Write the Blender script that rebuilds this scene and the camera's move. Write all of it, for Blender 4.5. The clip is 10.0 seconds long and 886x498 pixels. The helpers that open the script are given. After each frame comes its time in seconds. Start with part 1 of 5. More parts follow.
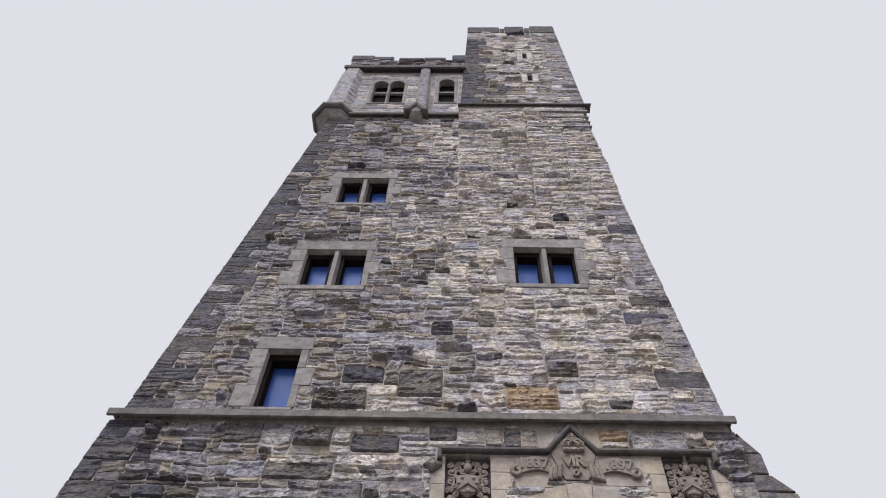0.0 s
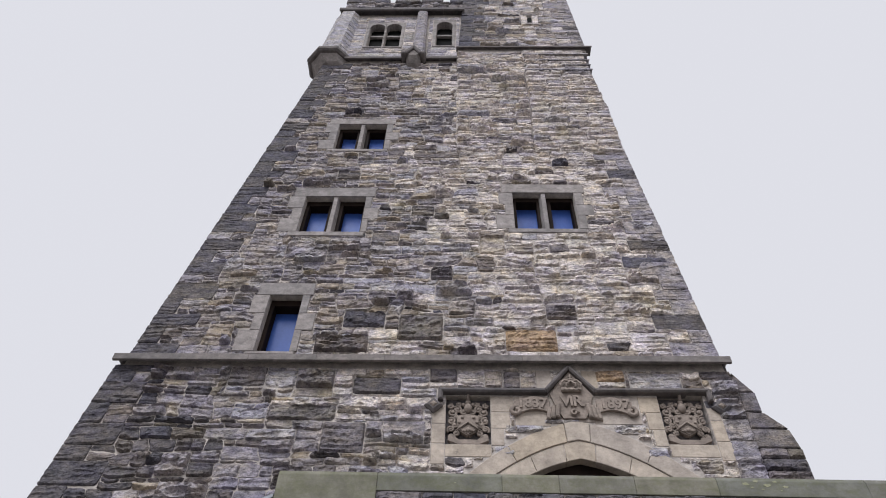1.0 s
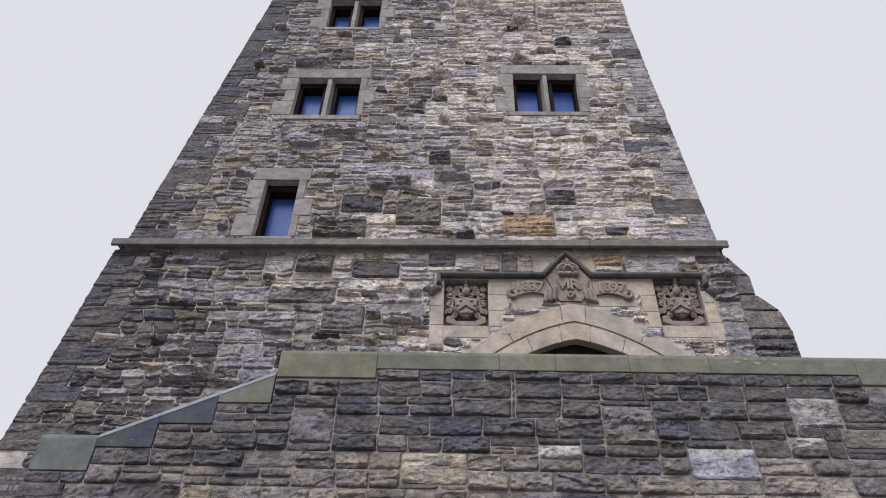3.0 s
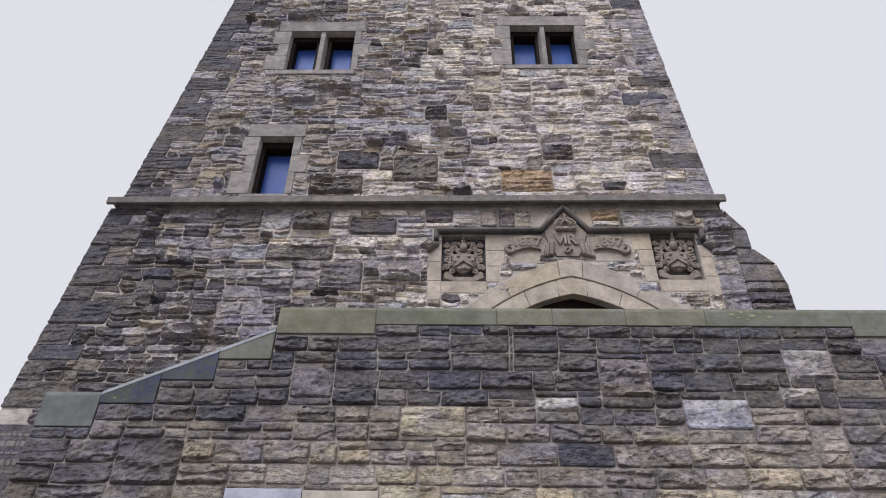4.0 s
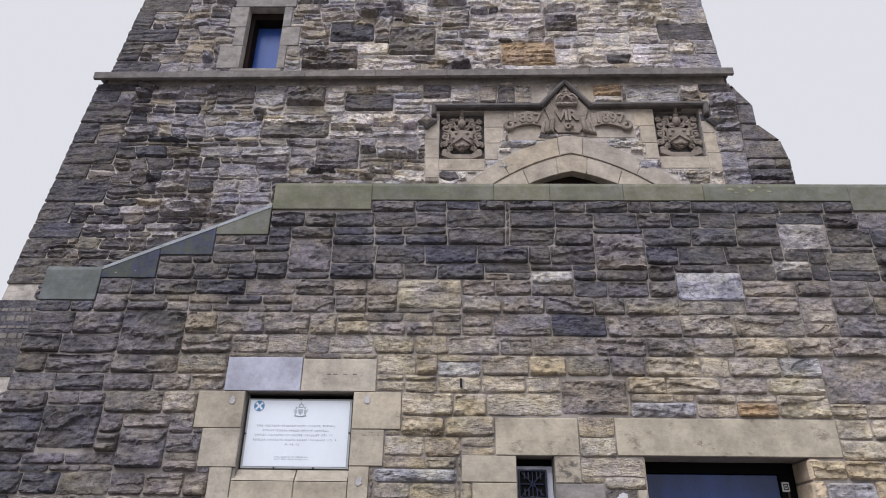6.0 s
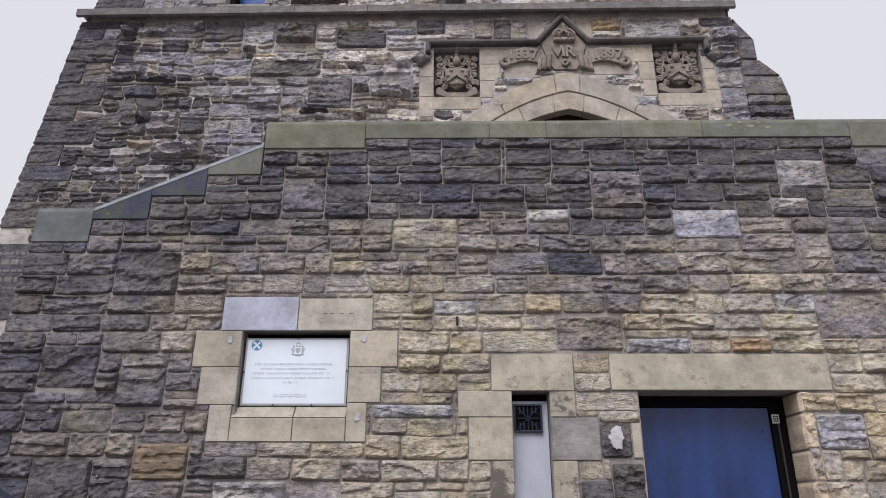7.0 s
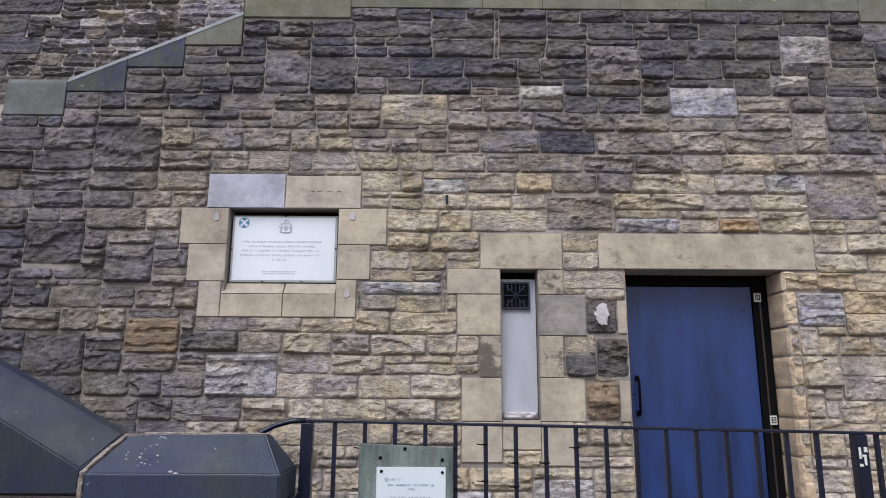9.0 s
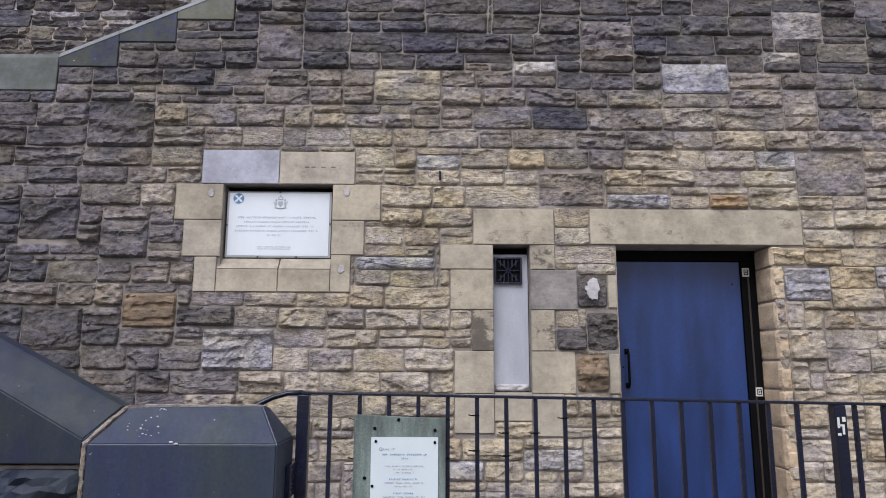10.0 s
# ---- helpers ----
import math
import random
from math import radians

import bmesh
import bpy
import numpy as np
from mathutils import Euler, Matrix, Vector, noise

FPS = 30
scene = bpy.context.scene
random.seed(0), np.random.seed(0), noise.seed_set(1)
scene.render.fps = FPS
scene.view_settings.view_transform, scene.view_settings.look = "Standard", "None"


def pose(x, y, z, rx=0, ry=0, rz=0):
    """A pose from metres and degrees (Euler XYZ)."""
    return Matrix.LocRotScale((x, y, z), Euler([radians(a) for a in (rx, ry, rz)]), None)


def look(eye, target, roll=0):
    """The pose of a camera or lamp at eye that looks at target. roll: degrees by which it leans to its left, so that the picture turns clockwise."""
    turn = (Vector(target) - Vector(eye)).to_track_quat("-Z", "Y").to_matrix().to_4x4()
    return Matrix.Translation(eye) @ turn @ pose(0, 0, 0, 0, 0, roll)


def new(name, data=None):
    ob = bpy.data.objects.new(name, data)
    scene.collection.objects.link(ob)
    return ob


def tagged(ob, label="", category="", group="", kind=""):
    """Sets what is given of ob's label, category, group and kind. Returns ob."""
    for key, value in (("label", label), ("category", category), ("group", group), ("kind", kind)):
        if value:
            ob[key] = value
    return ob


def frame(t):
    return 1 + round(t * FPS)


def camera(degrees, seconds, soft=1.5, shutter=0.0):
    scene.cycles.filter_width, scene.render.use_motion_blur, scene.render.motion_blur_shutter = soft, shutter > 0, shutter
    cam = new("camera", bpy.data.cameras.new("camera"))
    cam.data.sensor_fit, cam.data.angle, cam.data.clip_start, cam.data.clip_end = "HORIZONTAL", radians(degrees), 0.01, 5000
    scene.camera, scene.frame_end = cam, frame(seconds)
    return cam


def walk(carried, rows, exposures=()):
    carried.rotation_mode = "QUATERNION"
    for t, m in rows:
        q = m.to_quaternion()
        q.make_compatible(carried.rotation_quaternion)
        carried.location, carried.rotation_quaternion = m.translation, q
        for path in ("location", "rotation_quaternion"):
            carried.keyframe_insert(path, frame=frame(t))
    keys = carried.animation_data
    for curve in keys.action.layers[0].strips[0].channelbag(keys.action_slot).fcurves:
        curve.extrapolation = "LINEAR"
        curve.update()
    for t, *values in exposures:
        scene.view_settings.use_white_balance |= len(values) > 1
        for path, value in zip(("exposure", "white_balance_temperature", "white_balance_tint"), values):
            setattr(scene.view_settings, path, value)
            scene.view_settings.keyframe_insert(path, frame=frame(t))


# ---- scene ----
cam = camera(66.2, 10.0, soft=1.0)
PATH = [
    (0, (0.106, -0.533, 1.304), (0.043, 0.658, 2.91), 3.1),
    (0.5, (0.103, -0.525, 1.308), (0.042, 0.724, 2.869), 2.8),
    (1, (0.099, -0.507, 1.259), (0.041, 0.802, 2.771), 2.3),
    (1.5, (0.102, -0.451, 1.296), (0.045, 0.953, 2.719), 1.6),
    (2, (0.096, -0.441, 1.297), (0.04, 1.017, 2.665), 1.9),
    (2.5, (0.091, -0.428, 1.296), (0.039, 1.071, 2.619), 2.0),
    (4, (0.091, -0.416, 1.298), (0.051, 1.203, 2.472), 1.0),
    (4.5, (0.099, -0.408, 1.291), (0.058, 1.253, 2.404), 1.1),
    (5, (0.105, -0.387, 1.29), (0.066, 1.331, 2.313), 1.6),
    (6.5, (0.128, -0.327, 1.259), (0.09, 1.502, 2.07), 0.4),
    (7, (0.128, -0.304, 1.253), (0.099, 1.559, 1.98), 0.2),
    (7.5, (0.127, -0.285, 1.241), (0.104, 1.611, 1.875), -0.1),
    (8, (0.115, -0.26, 1.226), (0.104, 1.668, 1.76), 0.3),
    (8.5, (0.099, -0.231, 1.217), (0.11, 1.717, 1.667), 0.3),
    (9, (0.109, -0.219, 1.199), (0.119, 1.737, 1.615), 0.3),
    (9.5, (0.107, -0.221, 1.198), (0.126, 1.741, 1.584), -0.0),
    (10, (0.116, -0.273, 1.197), (0.143, 1.698, 1.539), 0.2),
]
walk(cam, [(t, look(eye, target, roll)) for t, eye, target, roll in PATH])

# ---- light: a bright overcast sky and a broad, weak sun behind the veil ----
world = bpy.data.worlds.new("overcast_sky")
scene.world = world
world.use_nodes = True
wn, wl = world.node_tree.nodes, world.node_tree.links
sky = wn.new("ShaderNodeTexSky")
sky.sky_type, sky.sun_disc = "NISHITA", False
sky.sun_elevation, sky.sun_rotation = radians(52), radians(201)
sky_low = wn.new("ShaderNodeMix")
sky_low.data_type, sky_low.blend_type = "RGBA", "MULTIPLY"
sky_low.inputs["Factor"].default_value = 1.0
wl.new(sky.outputs["Color"], sky_low.inputs["A"])
sky_low.inputs["B"].default_value = (0.1, 0.1, 0.1, 1)
veil = wn.new("ShaderNodeMix")
veil.data_type = "RGBA"
veil.inputs["Factor"].default_value = 0.96
wl.new(sky_low.outputs["Result"], veil.inputs["A"])
veil.inputs["B"].default_value = (0.76, 0.765, 0.825, 1)
wl.new(veil.outputs["Result"], wn["Background"].inputs["Color"])
wn["Background"].inputs["Strength"].default_value = 1.0

sun = new("sun", bpy.data.lights.new("sun", "SUN"))
sun.data.energy, sun.data.angle, sun.data.color = 3.05, radians(40), (0.945, 0.965, 1.0)
sun.matrix_world = look((-5, -9, 20), (0, 4, 2))


# ---- materials ----
def mat_new(name):
    m = bpy.data.materials.new(name)
    m.use_nodes = True
    return m, m.node_tree.nodes, m.node_tree.links, m.node_tree.nodes["Principled BSDF"]


def piece_random(n, l):
    """One random number a piece, for lone pieces and for pieces joined in a mesh."""
    info, geo, add, fract = n.new("ShaderNodeObjectInfo"), n.new("ShaderNodeNewGeometry"), n.new("ShaderNodeMath"), n.new("ShaderNodeMath")
    add.operation, fract.operation = "ADD", "FRACT"
    l.new(info.outputs["Random"], add.inputs[0])
    l.new(geo.outputs["Random Per Island"], add.inputs[1])
    l.new(add.outputs[0], fract.inputs[0])
    return fract.outputs[0]


def noise_tex(n, l, scale, detail=6, rough=0.6, stretch=(1, 1, 1)):
    geo, mp, tex = n.new("ShaderNodeNewGeometry"), n.new("ShaderNodeMapping"), n.new("ShaderNodeTexNoise")
    l.new(geo.outputs["Position"], mp.inputs["Vector"])
    mp.inputs["Scale"].default_value = stretch
    l.new(mp.outputs["Vector"], tex.inputs["Vector"])
    tex.inputs["Scale"].default_value, tex.inputs["Detail"].default_value, tex.inputs["Roughness"].default_value = scale, detail, rough
    return tex.outputs["Fac"]


def ramp(n, l, fac, stops):
    r = n.new("ShaderNodeValToRGB")
    while len(r.color_ramp.elements) < len(stops):
        r.color_ramp.elements.new(0.5)
    for e, (p, c) in zip(r.color_ramp.elements, stops):
        e.position, e.color = p, (*c, 1) if len(c) == 3 else c
    l.new(fac, r.inputs["Fac"])
    return r.outputs["Color"]


def mix(n, l, fac, a, b, kind="MIX"):
    x = n.new("ShaderNodeMix")
    x.data_type, x.blend_type = "RGBA", kind
    for sock, v in ((x.inputs["Factor"], fac), (x.inputs["A"], a), (x.inputs["B"], b)):
        if isinstance(v, (int, float)):
            sock.default_value = v
        elif isinstance(v, tuple):
            sock.default_value = (*v, 1)
        else:
            l.new(v, sock)
    return x.outputs["Result"]


def bump(n, l, bsdf, height, strength, distance):
    b = n.new("ShaderNodeBump")
    b.inputs["Strength"].default_value, b.inputs["Distance"].default_value = strength, distance
    l.new(height, b.inputs["Height"])
    l.new(b.outputs["Normal"], bsdf.inputs["Normal"])


def grey(v):
    return (v, v, v)


def stone_material(name, colours, stain, stain_amount=0.5, relief=0.012, grain=34.0, stretch=(1, 1, 1.35), split=1.0, crisp=False, spread=0.60, gash=0.5):
    """Weathered sandstone: a tone a piece, blotches, bedding streaks painted as the shade of cracks and ledges, fine
    grain, and sooty stains of their own shape.
    """
    m, n, l, b = mat_new(name)
    tone = ramp(n, l, piece_random(n, l), [(i / (len(colours) - 1), c) for i, c in enumerate(colours)])
    blotch = ramp(n, l, noise_tex(n, l, 4.5, 5, 0.7), [(0.3, grey(0.68)), (0.7, grey(1.22))])
    col = mix(n, l, 1.0, tone, blotch, "MULTIPLY")
    fine = ramp(n, l, noise_tex(n, l, grain, 8, 0.78, stretch), [(0.30, grey(0.46)), (0.5, grey(1.08)), (0.72, grey(1.42))])
    col = mix(n, l, 0.5 if split > 0.5 else 0.28, col, fine, "MULTIPLY")
    # thin dark lines: crevice and ledge shade put into the colour
    crevice_shade = ramp(n, l, noise_tex(n, l, 9.0, 7, 0.72, (1, 1, 5.5)), [(0.36, grey(0.16)), (0.44, grey(1.0)), (0.62, grey(1.18))])
    col = mix(n, l, gash * split, col, crevice_shade, "MULTIPLY")
    patch = ramp(n, l, noise_tex(n, l, 6.5, 9, 0.7, (1, 1, 1.5)), [(0.38, (0.40, 0.40, 0.44)), (0.45, (0.78, 0.77, 0.79)), (0.53, (1.08, 1.06, 1.03)), (0.62, (1.28, 1.25, 1.20))])
    col = mix(n, l, 0.62 * split, col, patch, "MULTIPLY")
    pits = ramp(n, l, noise_tex(n, l, 75.0, 3, 0.6), [(0.34, grey(0.35)), (0.42, grey(1.0))])
    col = mix(n, l, 0.7 * split, col, pits, "MULTIPLY")
    dark_level = ramp(n, l, noise_tex(n, l, 3.2 if crisp else 9.0, 12 if crisp else 8, 0.75, (1, 1, 1.6)), [(spread, grey(0.0)), (spread + 0.05, grey(0.9))] if crisp else [(0.5 - 0.12 * stain_amount, grey(0.0)), (0.66, grey(1.0))])
    half = n.new("ShaderNodeMath")
    half.operation = "MULTIPLY"
    l.new(dark_level, half.inputs[0])
    half.inputs[1].default_value = stain_amount
    col = mix(n, l, half.outputs[0], col, stain)
    if split > 0.9:
        scab = ramp(n, l, noise_tex(n, l, 21.0, 9, 0.76, (1, 1, 1.5)), [(0.36, grey(1.32)), (0.44, grey(1.06)), (0.53, grey(0.98)), (0.585, grey(0.5))])
        col = mix(n, l, min(0.85, 0.36 + gash), col, scab, "MULTIPLY")
        algae = ramp(n, l, noise_tex(n, l, 1.5, 9, 0.68), [(0.52, grey(0.0)), (0.66, grey(0.3))])
        col = mix(n, l, algae, col, mix(n, l, 1.0, col, (0.86, 0.93, 0.72), "MULTIPLY"))
        hue = ramp(n, l, noise_tex(n, l, 3.1, 8, 0.7, (1, 1, 1.8)), [(0.36, (0.95, 0.95, 1.12)), (0.5, (0.995, 0.995, 1.015)), (0.64, (1.06, 1.005, 0.90))])
        col = mix(n, l, 1.0, col, hue, "MULTIPLY")
    l.new(col, b.inputs["Base Color"])
    b.inputs["Roughness"].default_value = 0.92
    b.inputs["Specular IOR Level"].default_value = 0.25
    add = n.new("ShaderNodeMath")
    add.operation = "ADD"
    l.new(noise_tex(n, l, 12.0, 10, 0.66, (1, 1, 1.7)), add.inputs[0])
    geo, warp, vor = n.new("ShaderNodeNewGeometry"), n.new("ShaderNodeVectorMath"), n.new("ShaderNodeTexVoronoi")
    wobble = n.new("ShaderNodeTexNoise")
    wobble.inputs["Scale"].default_value = 9.0
    warp.operation = "MULTIPLY_ADD"
    l.new(wobble.outputs["Color"], warp.inputs[0])
    warp.inputs[1].default_value = (0.12, 0.12, 0.12)
    l.new(geo.outputs["Position"], warp.inputs[2])
    l.new(warp.outputs[0], vor.inputs["Vector"])
    vor.inputs["Scale"].default_value = 21.0
    chip = n.new("ShaderNodeMath")
    chip.operation = "MULTIPLY"
    chip.inputs[1].default_value = 0.55 * split
    l.new(vor.outputs["Distance"], chip.inputs[0])
    l.new(chip.outputs[0], add.inputs[1])
    bump(n, l, b, add.outputs[0], 0.85, relief * 1.5)
    return m


PLAIN = (1, 1, 1)
M = {
    "buff": stone_material("buff_sandstone", [(0.44, 0.38, 0.302), (0.48, 0.41, 0.323), (0.425, 0.375, 0.31), (0.475, 0.42, 0.353), (0.445, 0.37, 0.282), (0.435, 0.386, 0.335)], (0.20, 0.165, 0.145), 0.3, gash=0.22),
    "pale": stone_material("pale_sandstone", [(0.40, 0.378, 0.387), (0.44, 0.415, 0.415), (0.38, 0.367, 0.40), (0.47, 0.445, 0.445)], (0.19, 0.173, 0.185), 0.4, gash=0.66),
    "tan": stone_material("tan_sandstone", [(0.37, 0.322, 0.275), (0.345, 0.305, 0.282), (0.39, 0.333, 0.275), (0.36, 0.32, 0.30), (0.375, 0.332, 0.27)], (0.14, 0.12, 0.115), 0.4, gash=0.36),
    "cream": stone_material("cream_sandstone", [(0.61, 0.55, 0.515), (0.65, 0.583, 0.538), (0.58, 0.532, 0.515), (0.66, 0.595, 0.54), (0.62, 0.57, 0.557)], (0.23, 0.206, 0.205), 0.35, gash=0.58),
    "grey": stone_material("grey_sandstone", [(0.32, 0.293, 0.302), (0.365, 0.335, 0.343), (0.30, 0.28, 0.30), (0.39, 0.355, 0.345)], (0.11, 0.10, 0.113), 0.45, gash=0.66),
    "brown": stone_material("brown_sandstone", [(0.205, 0.178, 0.168), (0.187, 0.169, 0.18), (0.238, 0.203, 0.18), (0.196, 0.178, 0.19), (0.215, 0.19, 0.16)], (0.075, 0.069, 0.08), 0.45),
    "umber": stone_material("umber_sandstone", [(0.285, 0.247, 0.222), (0.262, 0.235, 0.236), (0.305, 0.26, 0.222), (0.272, 0.243, 0.245), (0.29, 0.257, 0.215)], (0.10, 0.088, 0.09), 0.45),
    "dark": stone_material("sooty_sandstone", [(0.122, 0.111, 0.117), (0.143, 0.129, 0.13), (0.108, 0.104, 0.128), (0.16, 0.142, 0.134)], (0.048, 0.047, 0.057), 0.55),
    "ochre": stone_material("ochre_sandstone", [(0.43, 0.30, 0.185), (0.39, 0.285, 0.19), (0.45, 0.32, 0.21)], (0.17, 0.13, 0.10), 0.4),
    "ashlar": stone_material("dressed_sandstone", [(0.45, 0.39, 0.315), (0.42, 0.368, 0.308), (0.40, 0.348, 0.285), (0.45, 0.40, 0.345), (0.44, 0.375, 0.29)], (0.135, 0.11, 0.092), 0.8, 0.002, 26.0, PLAIN, 0.2, True),
    "ashlar_sooty": stone_material("soot_crusted_dressed_stone", [(0.43, 0.368, 0.295), (0.40, 0.35, 0.29)], (0.085, 0.072, 0.066), 0.9, 0.004, 26.0, PLAIN, 0.2, True, 0.485),
    "ashlar_stained": stone_material("stained_dressed_stone", [(0.44, 0.382, 0.308), (0.42, 0.368, 0.30)], (0.16, 0.13, 0.105), 0.75, 0.002, 26.0, PLAIN, 0.2, True, 0.565),
    "ashlar_tower": stone_material("weathered_dressed_sandstone", [(0.42, 0.36, 0.31), (0.45, 0.385, 0.325), (0.39, 0.34, 0.305), (0.44, 0.365, 0.285)], (0.16, 0.135, 0.12), 0.7, 0.002, 26.0, PLAIN, 0.25, True),
    "reveal": stone_material("reveal_sandstone", [(0.56, 0.42, 0.295), (0.60, 0.48, 0.36), (0.52, 0.39, 0.28)], (0.2, 0.15, 0.11), 0.6, 0.005, 26.0, PLAIN, 0.3, True),
    "rust": stone_material("rust_stained_sandstone", [(0.27, 0.195, 0.135), (0.25, 0.185, 0.13)], (0.10, 0.085, 0.075), 0.7, 0.010, 20.0, PLAIN, 0.6),
    "ashlar_grey": stone_material("grey_dressed_stone", [(0.285, 0.258, 0.252), (0.325, 0.293, 0.283), (0.255, 0.236, 0.235)], (0.10, 0.09, 0.085), 0.5, 0.003, 26.0, PLAIN, 0.25),
    "ashlar_cold": stone_material("bluish_dressed_stone", [(0.424, 0.424, 0.512), (0.434, 0.433, 0.518)], (0.303, 0.295, 0.343), 0.3, 0.001, 26.0, PLAIN, 0.1),
    "carved": stone_material("carved_sandstone", [(0.273, 0.227, 0.196), (0.303, 0.251, 0.218)], (0.101, 0.084, 0.076), 0.5, 0.003, 30.0, PLAIN, 0.2),
    "string": stone_material("moulding_stone", [(0.20, 0.178, 0.172), (0.235, 0.208, 0.199), (0.175, 0.16, 0.16)], (0.075, 0.075, 0.066), 0.5, 0.003, 26.0, PLAIN, 0.3),
    "coping": stone_material("algae_coping", [(0.175, 0.168, 0.148), (0.185, 0.176, 0.148), (0.15, 0.152, 0.152), (0.175, 0.172, 0.135), (0.20, 0.185, 0.155)], (0.115, 0.12, 0.06), 0.6, 0.002, 20.0, (1, 1, 0.5), 0.15),
    "coping_grey": stone_material("grey_coping", [(0.135, 0.145, 0.155), (0.15, 0.158, 0.162)], (0.10, 0.112, 0.09), 0.6, 0.002, 20.0, (1, 1, 0.5), 0.15),
    "coping_dark": stone_material("blue_grey_coping", [(0.055, 0.06, 0.115), (0.065, 0.07, 0.115)], (0.10, 0.108, 0.05), 0.8, 0.002, 20.0, (1, 1, 0.5), 0.15),
    "mortar": stone_material("lime_mortar", [(0.315, 0.28, 0.262), (0.315, 0.28, 0.262)], (0.18, 0.16, 0.152), 0.6, 0.006, 60.0, PLAIN, 0.3),
    "mortar_pale": stone_material("pale_lime_mortar", [(0.50, 0.452, 0.42), (0.50, 0.452, 0.42)], (0.24, 0.215, 0.205), 0.6, 0.008, 40.0, PLAIN, 0.45),
    # dark for soot and for the shade under mouldings and in recesses
    "moulding_dark": stone_material("sooty_moulding_stone", [(0.135, 0.12, 0.12), (0.16, 0.142, 0.138), (0.12, 0.11, 0.115)], (0.06, 0.056, 0.058), 0.5, 0.003, 26.0, PLAIN, 0.3),
    # pale for wear on the pier and for the coping's sky-lit edge
    "edge": stone_material("worn_coping_edge", [(0.25, 0.262, 0.295), (0.27, 0.28, 0.31)], (0.16, 0.165, 0.15), 0.5, 0.002, 20.0, PLAIN, 0.2),
    "lichen": stone_material("grey_lichen", [(0.27, 0.27, 0.18), (0.30, 0.295, 0.21), (0.25, 0.25, 0.16)], (0.2, 0.2, 0.12), 0.4, 0.004, 60.0, PLAIN, 0.3),
    "lime": stone_material("white_lime_patch", [(0.56, 0.535, 0.57), (0.56, 0.535, 0.57)], (0.30, 0.28, 0.29), 0.7, 0.004, 40.0, PLAIN, 0.2),
}


def slate_material(name, blue, green, moss):
    """Smooth dark coping stone: drifts of blue, grey-green and moss, run-down streaks, pale specks of lichen."""
    m, n, l, b = mat_new(name)
    col = ramp(n, l, noise_tex(n, l, 2.6, 5, 0.6, (1, 1, 0.55)), [(0.36, blue), (0.5, tuple((p + q) / 2 for p, q in zip(blue, green))), (0.64, green)])
    col = mix(n, l, ramp(n, l, noise_tex(n, l, 5.5, 8, 0.7, (1, 1, 0.35)), [(0.5, grey(0.0)), (0.72, grey(0.7))]), col, moss)
    col = mix(n, l, 0.7, col, ramp(n, l, noise_tex(n, l, 60.0, 6, 0.75), [(0.3, grey(0.72)), (0.7, grey(1.3))]), "MULTIPLY")
    col = mix(n, l, 0.6, col, ramp(n, l, noise_tex(n, l, 16.0, 5, 0.6, (1, 1, 0.12)), [(0.3, grey(0.8)), (0.7, grey(1.22))]), "MULTIPLY")
    col = mix(n, l, ramp(n, l, noise_tex(n, l, 46.0, 2, 0.5), [(0.755, grey(0.0)), (0.775, grey(0.7))]), col, (0.30, 0.32, 0.30))
    l.new(col, b.inputs["Base Color"])
    l.new(ramp(n, l, noise_tex(n, l, 7.0, 6, 0.6), [(0.3, grey(0.48)), (0.7, grey(0.72))]), b.inputs["Roughness"])
    b.inputs["Specular IOR Level"].default_value = 0.35
    bump(n, l, b, noise_tex(n, l, 90.0, 5, 0.65), 0.5, 0.0012)
    return m


M["slate"] = slate_material("dark_coping_stone", (0.022, 0.029, 0.074), (0.028, 0.039, 0.056), (0.042, 0.051, 0.042))
M["slate_green"] = slate_material("mossy_dark_coping_stone", (0.013, 0.018, 0.046), (0.022, 0.031, 0.037), (0.034, 0.043, 0.034))


def paint_material(name, colour, rough=0.5, var=0.25, scale=3.0, stretch=(1, 1, 0.35), metal=0.0, relief=0.0, wear=None, gloss=0.5):
    m, n, l, b = mat_new(name)
    k = noise_tex(n, l, scale, 6, 0.6, stretch)
    col = mix(n, l, 1.0, colour, ramp(n, l, k, [(0.3, grey(1 - var)), (0.7, grey(1 + var))]), "MULTIPLY")
    col = mix(n, l, 0.5, col, ramp(n, l, noise_tex(n, l, scale * 14, 4, 0.7), [(0.3, grey(1 - var * 0.6)), (0.7, grey(1 + var * 0.6))]), "MULTIPLY")
    if wear:
        col = mix(n, l, ramp(n, l, noise_tex(n, l, scale * 5, 8, 0.75, stretch), [(0.6, grey(0)), (0.68, grey(1))]), col, wear)
    l.new(col, b.inputs["Base Color"])
    b.inputs["Roughness"].default_value, b.inputs["Metallic"].default_value = rough, metal
    b.inputs["Specular IOR Level"].default_value = gloss
    if relief:
        bump(n, l, b, noise_tex(n, l, scale * 12, 4, 0.6), 0.6, relief)
    return m


M["door"] = paint_material("blue_door_paint", (0.0135, 0.036, 0.145), 0.30, 0.55, 4.0, (1, 1, 0.22), relief=0.0012, gloss=0.55)
M["black"] = paint_material("black_paint", (0.005, 0.005, 0.006), 0.7, 0.3, 8.0, gloss=0.05)
M["iron"] = paint_material("black_painted_iron", (0.0035, 0.0055, 0.022), 0.25, 0.4, 7.0, (1, 1, 1), 0.0, 0.003, None, 0.45)
# near black in place of the unlit depth behind openings
M["void"] = paint_material("dark_interior", (0.006, 0.006, 0.006), 0.9, 0.2, gloss=0.1)
